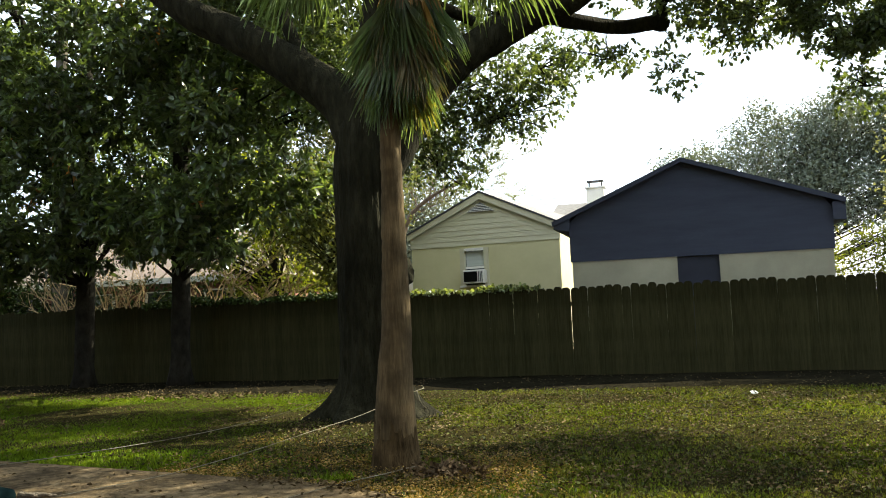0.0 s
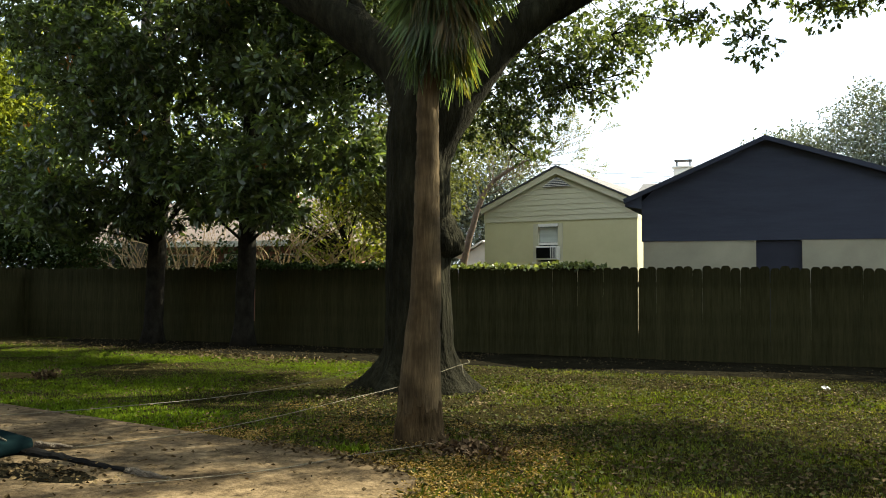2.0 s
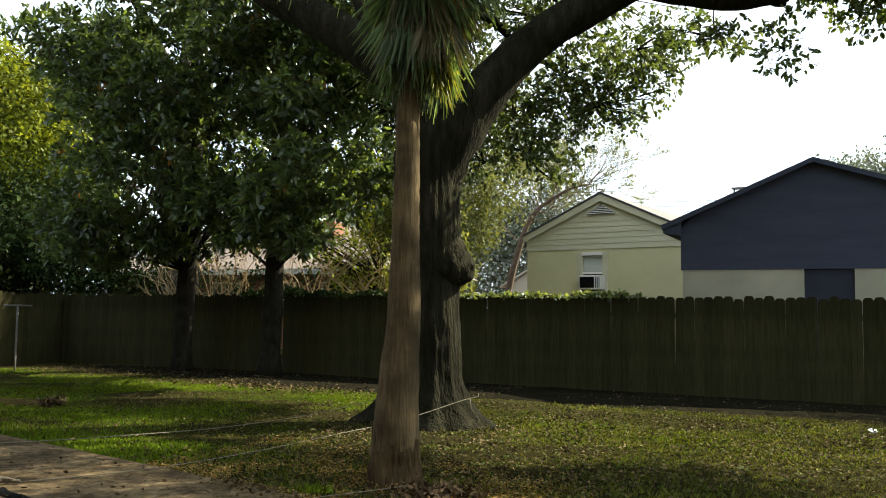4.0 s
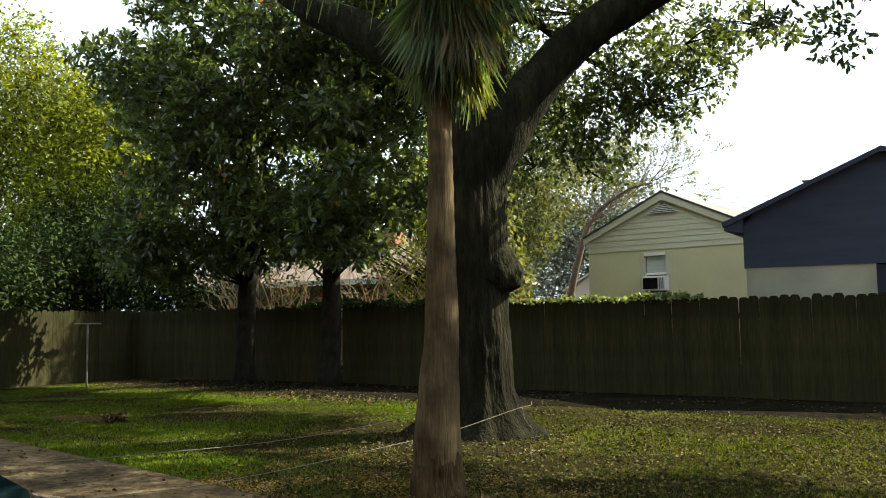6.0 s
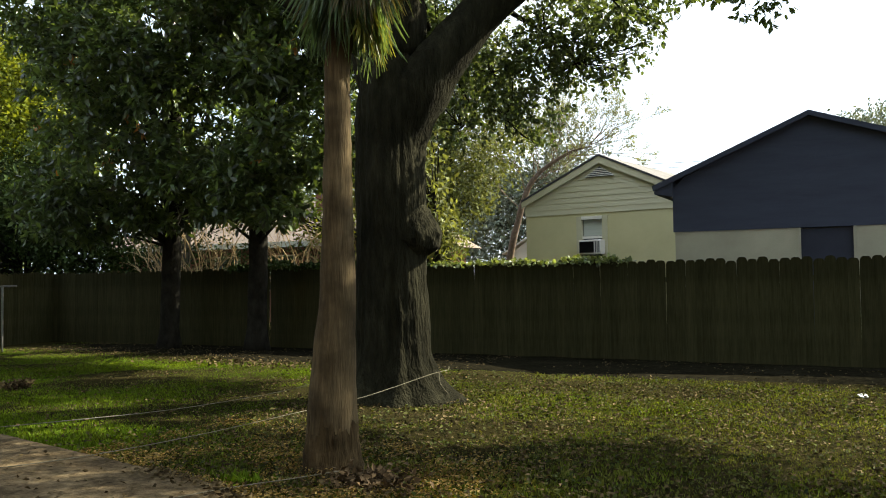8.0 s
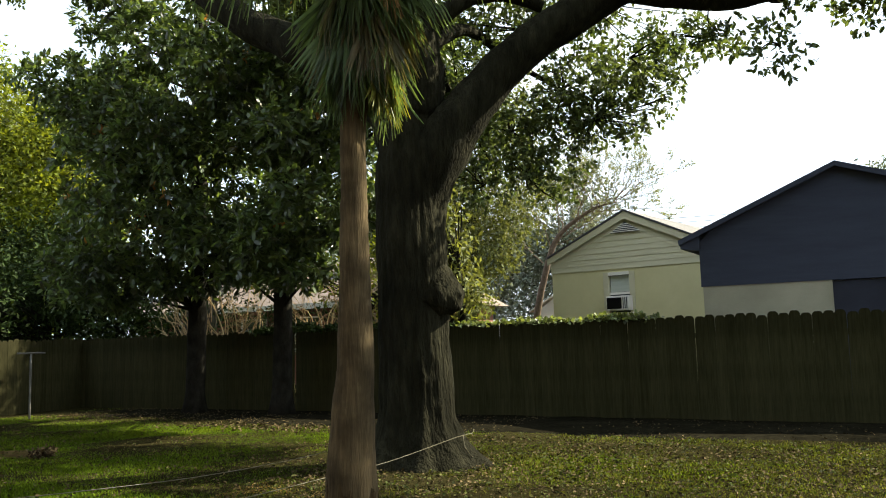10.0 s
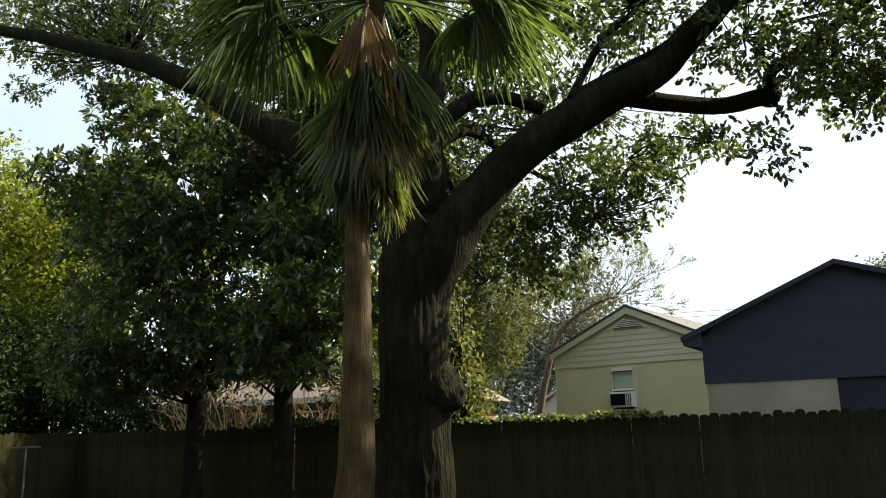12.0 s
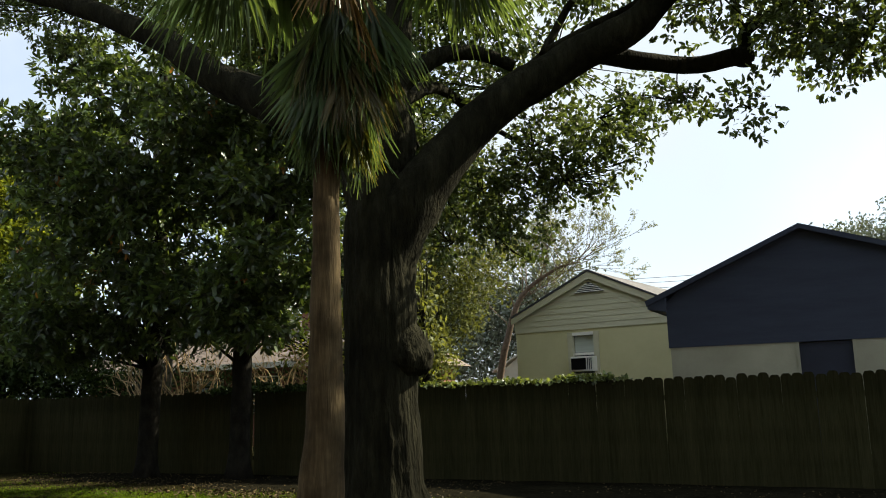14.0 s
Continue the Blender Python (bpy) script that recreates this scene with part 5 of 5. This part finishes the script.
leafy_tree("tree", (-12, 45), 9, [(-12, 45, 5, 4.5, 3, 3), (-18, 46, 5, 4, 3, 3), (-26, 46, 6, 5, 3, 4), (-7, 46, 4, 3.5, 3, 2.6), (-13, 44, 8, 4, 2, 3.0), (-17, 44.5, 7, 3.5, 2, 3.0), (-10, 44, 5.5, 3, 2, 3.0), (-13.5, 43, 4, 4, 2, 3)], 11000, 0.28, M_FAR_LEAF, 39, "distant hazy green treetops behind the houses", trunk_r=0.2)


def bare_tree():
    root = tagged(empty("bare_tree", (-6.2, 28.5, 0)), "leaning nearly bare tree with pale reddish twigs", "tree")
    r = random.Random(9)
    bm = bmesh.new()
    tube(bm, [(-7.5, 28.5, -0.1), (-7.05, 28.5, 2.5), (-6.8, 28.5, 3.4), (-6.44, 28.5, 4.5), (-5.92, 28.5, 5.15), (-4.8, 28.5, 5.75), (-4.1, 28.5, 5.85)], [0.14, 0.125, 0.115, 0.10, 0.075, 0.05, 0.03], 9, 0.4, 0.1)
    part("trunk", bm, M_TWIG, root, smooth=True)
    bm = bmesh.new()
    for foot, way, ln in (((-6.8, 28.5, 4.0), (-0.7, 0, 0.7), 1.0), ((-6.1, 28.5, 4.9), (0.0, 0.2, 1), 1.1), ((-5.6, 28.5, 5.2), (0.4, -0.2, 0.8), 1.1), ((-5.2, 28.5, 5.5), (0.9, 0.1, 0.5), 1.1), ((-4.2, 28.5, 5.9), (0.9, -0.1, 0.3), 1.0), ((-4.2, 28.5, 5.9), (0.6, 0.1, 0.8), 1.0), ((-4.8, 28.5, 5.6), (0.9, 0.1, 0.0), 1.1), ((-6.5, 28.5, 4.5), (0.9, 0.1, 0.3), 1.0)):
        bare_branches(bm, Vector(foot), Vector(way).normalized(), ln, 0.018, 5, r)
    for k in range(9):
        t = k / 8
        bare_branches(bm, Vector((-6.4 + 2.4 * t, 28.5, 4.6 + 1.3 * t)), Vector((0.75, r.uniform(-0.3, 0.3), 0.15 + 0.5 * r.random())).normalized(), 0.95, 0.014, 4, r)
    for k in range(7):
        t = k / 6
        bare_branches(bm, Vector((-6.5 + 1.9 * t, 28.5, 4.5 + 1.2 * t)), Vector((r.uniform(-0.5, 0.7), r.uniform(-0.3, 0.3), 0.9)).normalized(), 1.15, 0.020, 5, r)
    tips = np.array([v.co[:] for v in bm.verts])
    part("bough_work", bm, M_TWIG, root, kind="stuff")
    at = tips[rng.choice(len(tips), 15000)]
    put("crown", leaf_mesh("crown", at, rng.normal(0, 1, at.shape), 0.062, 0.034, M_GREY_LEAF), root, "sparse pale leaves", kind="stuff")


bare_tree()


def bare_shrub(base, seed, spread, size):
    root = tagged(empty("bare_shrub", (*base, 0)), "leafless shrub with arching twigs behind the fence, sunlight in their tan", "shrub", "bare shrubs behind the fence")
    r = random.Random(seed)
    bm = bmesh.new()
    for k in range(9):
        lean = r.uniform(-1, 1) * spread
        foot = Vector((base[0] + r.uniform(-0.25, 0.25), base[1] + r.uniform(-0.15, 0.15), 0))
        tall = size * r.uniform(0.8, 1.5)
        bend = Vector((lean, r.uniform(-0.3, 0.3), 0))
        pts = [foot, foot + Vector((0, 0, tall * 0.45)) + bend * 0.25, foot + Vector((0, 0, tall * 0.85)) + bend * 0.75, foot + Vector((0, 0, tall * r.uniform(0.85, 1.15))) + bend * 1.5]
        thick = r.uniform(0.014, 0.026)
        tube(bm, pts, [thick, thick * 0.85, thick * 0.65, thick * 0.35], 6, 0.2, rough_path=0.07)
        for q in range(3):
            start = pts[1].lerp(pts[3], r.uniform(0.15, 0.9))
            bare_branches(bm, start, (Vector((lean * 0.5 + r.uniform(-0.9, 0.9), r.uniform(-0.3, 0.3), r.uniform(0.1, 0.9)))).normalized(), size * r.uniform(0.22, 0.4), thick * 0.55, 2, r)
    part("twig_work", bm, M_SUNLIT_TWIG, root, kind="stuff", smooth=True)


bare_shrub((-10.0, 16.9), 41, 0.8, 1.95)
bare_shrub((-11.3, 17.1), 44, 0.8, 1.7)
bare_shrub((-7.3, 16.9), 42, 0.8, 1.9)
bare_shrub((-5.6, 16.9), 43, 0.8, 1.7)


def tall_tree():
    """Two slim pale trunks that rise behind the magnolias into a high, thin crown."""
    root = tagged(empty("tree", (-12.6, 18.2, 0)), "tall slim tree with a pale trunk rising behind the magnolias", "tree")
    part("trunk", tube(bmesh.new(), [(-12.75, 18.2, -0.1), (-12.7, 18.2, 4), (-12.6, 18.2, 9), (-12.4, 18.2, 14.5)], [0.22, 0.19, 0.16, 0.06], 12, 0.5, 0.1, 2.0, rough_path=0.05), M_PALE_BARK, root, smooth=True)
    part("trunk", tube(bmesh.new(), [(-12.3, 18.4, -0.1), (-12.1, 18.4, 5), (-11.7, 18.4, 9.5), (-11.2, 18.4, 13)], [0.11, 0.10, 0.08, 0.03], 9, 0.5, 0.1, 2.0, rough_path=0.06), M_PALE_BARK, root, smooth=True)
    r = random.Random(57)
    bm = bmesh.new()
    for z in (8.6, 9.3, 10.0, 10.8, 11.5, 12.2):
        bare_branches(bm, Vector((-12.55, 18.2, z)), Vector((r.uniform(-1, 1), r.uniform(-0.4, 0.4), 0.4)).normalized(), 1.1, 0.03, 3, r)
    tips = np.array([v.co[:] for v in bm.verts])
    part("bough_work", bm, M_BARK_DARK, root, kind="stuff")
    at = tips[rng.choice(len(tips), 5000)]
    put("crown", leaf_mesh("crown", at + rng.normal(0, 0.06, at.shape), rng.normal(0, 1, at.shape), 0.10, 0.045, M_SHADED_LEAF), root, kind="stuff")


tall_tree()


def ivy(x0, x1, count, high, label, seed, mat=None):
    r = np.random.default_rng(seed)
    x = r.uniform(x0, x1, count)
    h = high * np.clip(np.array([0.55 + 0.9 * noise.noise(Vector((v * 1.3, seed, 0))) + 0.6 * noise.noise(Vector((v * 5.0, seed, 3))) for v in x]), 0.03, 1.5)
    at = np.stack([x, FENCE_Y + r.normal(0.08, 0.10, count), FENCE_H - 0.06 + h * r.random(count)], 1)
    me = leaf_mesh("ivy", at, r.normal(0, 1, (count, 3)) + np.array([0, -0.5, 0.6]), 0.07, 0.06, mat or M_IVY, 0.15, rounded=True)
    tagged(put("ivy", me), label, "ivy", kind="stuff")


ivy(-3.4, 0.15, 1000, 0.13, "green ivy spilling over the fence top", 1)
ivy(-0.75, 0.45, 380, 0.17, "green ivy spilling over the fence top", 2)
# same ivy with the shade below the magnolias in its colour
ivy(-8.6, -3.4, 2600, 0.20, "ivy along the fence top, shade in its dark leaf colour", 3, M_SHADED_LEAF)


# ---- things on the lawn ----
def rope(points, label):
    bm = tube(bmesh.new(), points, [0.0040] * len(points), 6, 0.15)
    tagged(part("rope", bm, M_ROPE, smooth=True), label, "rope")


rope([(-0.36, 10.75, 0.38), (-0.26, 10.52, 0.36), (-0.33, 10.30, 0.34), (-0.68, 9.4, 0.17), (-0.95, 8.6, 0.10), (-1.13, 7.4, 0.06), (-1.35, 6.3, 0.05), (-1.75, 5.45, 0.05)], "pale rope tied round the oak's foot and laid over the lawn")
rope([(-1.45, 10.25, 0.30), (-1.95, 9.6, 0.14), (-2.5, 8.6, 0.05), (-2.9, 7.6, 0.05), (-3.5, 6.6, 0.05), (-4.6, 5.4, 0.05)], "pale rope running from the oak to the patio")
rope([(0.83, 6.79, 0.06), (0.62, 6.45, 0.05), (0.42, 6.1, 0.05), (0.17, 5.5, 0.05), (-0.15, 5.05, 0.05), (-0.6, 4.6, 0.05)], "pale rope from the palm's foot across the patio")
rope([(-0.30, 10.38, 0.35), (-0.26, 10.34, 0.22), (-0.16, 10.40, 0.08), (-0.08, 10.42, 0.03)], "loose rope end at the oak's foot")


def clothes_post():
    root = tagged(empty("clothes_post", (-12.45, 13.3, 0)), "grey metal T-shaped clothes-line post before the side fence", "post")
    bm = tube(bmesh.new(), [(-12.45, 13.3, -0.1), (-12.45, 13.3, 0.7), (-12.45, 13.3, 1.38)], [0.022, 0.022, 0.022], 12, 0.4)
    part("pole", bm, M_METAL, root, smooth=True)
    bm = tube(bmesh.new(), [(-12.56, 13.04, 1.40), (-12.45, 13.3, 1.40), (-12.34, 13.56, 1.40)], [0.018, 0.018, 0.018], 10, 0.3)
    part("crossbar", bm, M_METAL, root, smooth=True)


clothes_post()


def litter_bag():
    bm = bmesh.new()
    bmesh.ops.create_icosphere(bm, subdivisions=4, radius=0.050)
    for v in bm.verts:
        v.co *= 1 + 0.8 * noise.noise(v.co * 16) + 0.5 * noise.noise(v.co * 38)
        v.co = Vector((4.02 + v.co.x * 1.1, 12.62 + v.co.y, 0.03 + v.co.z * 0.5))
    tagged(part("plastic_bag", bm, M_LITTER), "crumpled white plastic bag on the lawn", "bag")


litter_bag()


def dirt_clump():
    root = tagged(empty("dirt_clump", (-6.15, 9.22, 0)), "brown clump of earth and dead leaves on the lawn", "clump")
    bm = bmesh.new()
    bmesh.ops.create_icosphere(bm, subdivisions=4, radius=0.11)
    for v in bm.verts:
        v.co *= 1 + 0.7 * noise.noise(v.co * 14) + 0.3 * noise.noise(v.co * 40)
        v.co = Vector((-6.15 + v.co.x * 1.2, 9.22 + v.co.y, 0.03 + v.co.z * 0.7))
    part("earth", bm, M_DIRT, root)
    r = np.random.default_rng(81)
    at = np.stack([r.normal(-6.15, 0.10, 130), r.normal(9.22, 0.09, 130), r.uniform(0.02, 0.12, 130)], 1)
    put("dead_leaves", leaf_mesh("dead_leaves", at, r.normal(0, 1, at.shape), 0.08, 0.035, M_DRY), root, kind="stuff")


dirt_clump()


def vinyl_cushion():
    """The corner of a dark vinyl tub, held down by the ropes."""
    root = tagged(empty("vinyl_inflatable", (-2.6, 5.0, 0)), "dark teal vinyl inflatable lying roped down on the concrete slab", "inflatable")
    bm = bmesh.new()
    box(bm, -6.0, -1.95, 3.6, 5.28, 0.037, 0.15, 0.05)
    for v in bm.verts:
        v.co.y -= 0.33 * (v.co.x + 1.95)
        v.co.z += 0.015 * noise.noise(v.co * 2.0)
    part("cushion", bm, M_VINYL, root, "dark teal vinyl cushion", smooth=True)
    bm = tube(bmesh.new(), [(-2.0, 5.05, 0.157), (-2.6, 5.25, 0.157), (-2.9, 4.6, 0.16)], [0.006] * 3, 6, 0.2)
    part("piping", bm, M_ROPE, root, "thin white seam cord", smooth=True)
    # the flattened, crumpled edge of the groundsheet
    bm = tube(bmesh.new(), [(-2.05, 5.22, 0.0), (-1.6, 5.18, 0.0), (-1.1, 5.08, 0.0), (-0.72, 5.02, 0.0)], [0.075, 0.05, 0.042, 0.03], 12, 0.05, 0.35, 9)
    for v in bm.verts:
        v.co.z = 0.038 + max(0.0, v.co.z) * 0.55 + 0.012 * noise.noise(v.co * 14)
    part("flap", bm, M_BLACK, root, "crumpled black groundsheet edge")
    for pts, rad, flat in (([(-0.78, 5.03, 0.0), (-0.55, 4.98, 0.0), (-0.36, 4.97, 0.0)], [0.04, 0.045, 0.012], 0.6), ([(-1.97, 5.30, 0.05), (-1.86, 5.35, 0.04), (-1.74, 5.45, 0.02)], [0.035, 0.03, 0.012], 0.9)):
        bm = tube(bmesh.new(), pts, rad, 12, 0.03, 0.5, 16)
        for v in bm.verts:
            v.co.z = 0.04 + max(0.0, v.co.z) * flat + 0.008 * noise.noise(v.co * 30)
        part("strap", bm, M_STRAP, root, "crumpled grey webbing strap")


vinyl_cushion()

# wires high behind the houses
for i, z in enumerate((7.05, 7.35, 7.6)):
    bm = tube(bmesh.new(), [(-14, 46, z + 0.3), (-2, 46, z - 0.1), (16, 46, z + 0.2)], [0.012] * 3, 5, 2.0)
    tagged(part("power_line", bm, M_WIRE), "thin overhead power line", "wire", "overhead power lines")


# ---- grass and fallen leaves ----
def on_lawn(count, seed, x0, x1, y0, y1):
    r = np.random.default_rng(seed)
    p = np.stack([r.uniform(x0, x1, count), y0 + (y1 - y0) * r.random(count) ** 1.25], 1)
    edge_y = np.array([slab_edge(v) if v < 1.2 else -9 for v in p[:, 0]])
    return p[p[:, 1] > edge_y + 0.02]


def blades(name, p, h_max, mat, seed, label):
    n = len(p)
    r = np.random.default_rng(seed)
    h = r.uniform(0.012, h_max, n)
    a = r.uniform(0, 2 * math.pi, n)
    w = r.uniform(0.004, 0.008, n) * (1 + 0.10 * p[:, 1])
    c = np.stack([p[:, 0], p[:, 1], np.full(n, -0.03)], 1)
    s = np.stack([np.cos(a) * w, np.sin(a) * w, np.zeros(n)], 1)
    tip = c + np.stack([r.normal(0, 0.022, n), r.normal(0, 0.022, n), h + 0.03], 1)
    v = np.stack([c - s, c + s, tip], 1).reshape(-1, 3)
    tagged(put(name, arrays(name, v, np.arange(3 * n).reshape(-1, 3), mat)), label, "grass", kind="stuff")


def grass():
    p = on_lawn(680000, 51, -13.3, 9.5, 2.2, 16.0)
    bare = np.array([noise.noise(Vector((x * 0.7, y * 0.7, 3.0))) + 0.6 * noise.noise(Vector((x * 2.1, y * 2.1, 5.0))) for x, y in p])
    oak_ring = np.exp(-((p[:, 0] + 1.0) ** 2 + (p[:, 1] - 9.3) ** 2) / 3.0)
    # grass thins towards the fence to bare the painted shade strip
    thin = 1.05 * np.clip((p[:, 1] - 12.9 + 0.7 * bare) / 1.3, 0, 1) + 0.5 * oak_ring + 0.5 * np.exp(-((p[:, 0] + 6.95) / 0.75) ** 2 - ((p[:, 1] - 9.3) / 0.22) ** 2)
    tuft = np.array([noise.noise(Vector((x * 6.5, y * 6.5, 1.0))) + 0.6 * noise.noise(Vector((x * 15, y * 15, 2.0))) for x, y in p])
    thin = thin - (0.3 + 0.35 * (p[:, 0] > -1.5)) * tuft
    r = np.random.default_rng(52)
    keep = r.random(len(p)) < np.clip(0.88 + bare * np.where(p[:, 0] < -1.5, 0.35, 0.75) - thin, 0.03, 1)
    p, bare, oak_ring = p[keep], bare[keep], oak_ring[keep]
    palm_ring = np.exp(-((p[:, 0] - 0.3) ** 2 + (p[:, 1] - 6.9) ** 2) / 2.5)
    dry = np.clip(0.10 + 0.66 * np.clip((p[:, 0] + 2.6) / 3.2, 0, 1) - bare * 0.45 + 0.35 * oak_ring + 0.25 * palm_ring, 0.04, 0.9)
    is_dry = r.random(len(p)) < dry
    blades("grass", p[~is_dry], 0.024, M_GRASS, 53, "short green lawn grass")
    blades("dry_grass", p[is_dry], 0.026, M_DRY_GRASS, 54, "dry straw-coloured grass among the green")


def fallen_leaves():
    p = on_lawn(120000, 61, -12.5, 9.5, 2.5, 15.9)
    r = np.random.default_rng(62)
    near = 0.17 + 0.75 * np.clip((p[:, 0] + 2.4) / 2.5, 0, 1) + 0.8 * np.exp(-((p[:, 0] + 1.0) ** 2 + (p[:, 1] - 10.0) ** 2) / 4.0) + 1.2 * np.exp(-((p[:, 0] - 0.7) ** 2 + (p[:, 1] - 6.6) ** 2) / 0.9) - 0.7 * (p[:, 1] > 13.0) * (p[:, 0] > -1.5) + 0.45 * (p[:, 1] > 13.2) * (p[:, 0] < -1.5)
    clump = np.array([noise.noise(Vector((x * 1.1, y * 1.1, 9.0))) for x, y in p])
    p = p[r.random(len(p)) < np.clip(near * (0.45 + 0.7 * clump), 0, 1)]
    at = np.stack([p[:, 0], p[:, 1], r.uniform(0.005, 0.045, len(p))], 1)
    # leaves blown on to the slab, and a drift against the vinyl edge
    q = np.stack([r.uniform(-8, 1.1, 1100), r.uniform(2.5, 6.9, 1100)], 1)
    q = q[np.array([y < slab_edge(x) - 0.03 for x, y in q])]
    d = np.stack([r.normal(-1.4, 0.45, 420), r.normal(4.75, 0.14, 420)], 1)
    e = np.stack([r.uniform(-0.6, 1.05, 350), np.zeros(350)], 1)
    e[:, 1] = np.array([slab_edge(x) for x in e[:, 0]]) - np.abs(r.normal(0, 0.10, 350))
    q = np.concatenate([q, d, e])
    at = np.concatenate([at, np.stack([q[:, 0], q[:, 1], 0.04 + r.uniform(0, 0.02, len(q))], 1)])
    ways = r.normal(0, 1, (len(at), 3)) * np.array([1, 1, 0.18])
    tagged(put("fallen_leaves", leaf_mesh("fallen_leaves", at, ways, 0.044, 0.025, M_DRY, 0.3, jitter=0.1)), "scattered brown fallen leaves", "leaves", kind="stuff")


def litter_and_sun_patch():
    """Leaf litter round the palm's foot and along the slab, its gold painted for sunlight, and a pile beside the palm.
    """
    r = np.random.default_rng(71)
    a = np.stack([r.uniform(-1.6, 1.9, 21000), r.random(21000) ** 1.6 * 2.0], 1)
    a[:, 1] += np.array([slab_edge(min(x, 1.15)) for x in a[:, 0]])
    clump = np.array([noise.noise(Vector((x * 1.6, y * 1.6, 2.0))) + 0.5 * noise.noise(Vector((x * 5, y * 5, 7.0))) for x, y in a])
    a = a[r.random(len(a)) < np.clip(0.42 + 0.9 * clump - 0.12 * np.abs(a[:, 0] - 0.6), 0, 1)]
    a = a[((a[:, 0] - 0.575) ** 2 + (a[:, 1] - 7.03) ** 2) > 0.05]
    b = np.stack([r.normal(1.35, 0.35, 4200), r.normal(5.9, 0.9, 4200)], 1)
    p = np.concatenate([a, b[b[:, 0] > 1.1]])
    at = np.stack([p[:, 0], p[:, 1], r.uniform(0.012, 0.05, len(p))], 1)
    ways = r.normal(0, 1, (len(at), 3)) * np.array([1, 1, 0.25])
    tagged(put("leaf_litter", leaf_mesh("leaf_litter", at, ways, 0.030, 0.0135, M_SUNLIT_LITTER, 0.3, jitter=0.1)), "leaf litter along the slab and palm, sunlight in its golden colour", "leaves", kind="stuff")
    n = 380
    at = np.stack([r.normal(-5.4, 0.9, n), r.normal(13.0, 0.26, n), r.uniform(0.03, 0.07, n)], 1)
    tagged(put("leaf_litter", leaf_mesh("leaf_litter", at, r.normal(0, 1, (n, 3)) * np.array([1, 1, 0.3]), 0.075, 0.04, M_DRY, 0.3)), "brown fallen leaves below the magnolias", "leaves", kind="stuff")
    n = 520
    at = np.stack([r.normal(1.14, 0.17, n), r.normal(6.72, 0.11, n), np.abs(r.normal(0.0, 0.045, n)) + 0.01], 1)
    tagged(put("leaf_pile", leaf_mesh("leaf_pile", at, r.normal(0, 1, (n, 3)) * np.array([1, 1, 0.5]), 0.062, 0.036, M_PILE_LEAF, 0.3)), "small pile of brown dead leaves beside the palm", "leaves", kind="stuff")
    n = 130
    at = np.stack([r.normal(0.30, 0.09, n), r.normal(6.36, 0.06, n), np.full(n, 0.01)], 1)
    tagged(put("weed", leaf_mesh("weed", at, r.normal(0, 0.5, (n, 3)) + np.array([0, 0, 0.6]), 0.08, 0.026, M_GRASS, 0.25)), "small green weed at the slab's edge", "weed", kind="stuff")


def lawn_weeds():
    """Low broad-leaved weeds and leaf crumbs that roughen the turf."""
    r = np.random.default_rng(73)
    p = on_lawn(110000, 74, -12.5, 9.5, 2.2, 13.4)
    tuft = np.array([noise.noise(Vector((x * 4.0, y * 4.0, 11.0))) + 0.7 * noise.noise(Vector((x * 11, y * 11, 12.0))) for x, y in p])
    share = (0.07 + 0.45 * np.clip((p[:, 0] + 2.6) / 2.4, 0, 1)) * np.clip(0.7 + 2.2 * tuft, 0, 1.9)
    p, tuft = p[r.random(len(p)) < share], None
    at = np.stack([p[:, 0], p[:, 1], r.uniform(0.008, 0.042, len(p))], 1)
    ways = r.normal(0, 1, (len(at), 3)) * np.array([1, 1, 0.45])
    tagged(put("lawn_weeds", leaf_mesh("lawn_weeds", at, ways, 0.046, 0.026, M_WEED, 0.3, jitter=0.15)), "low broad-leaved weeds in the lawn", "weed", kind="stuff")


grass()
lawn_weeds()
fallen_leaves()
litter_and_sun_patch()
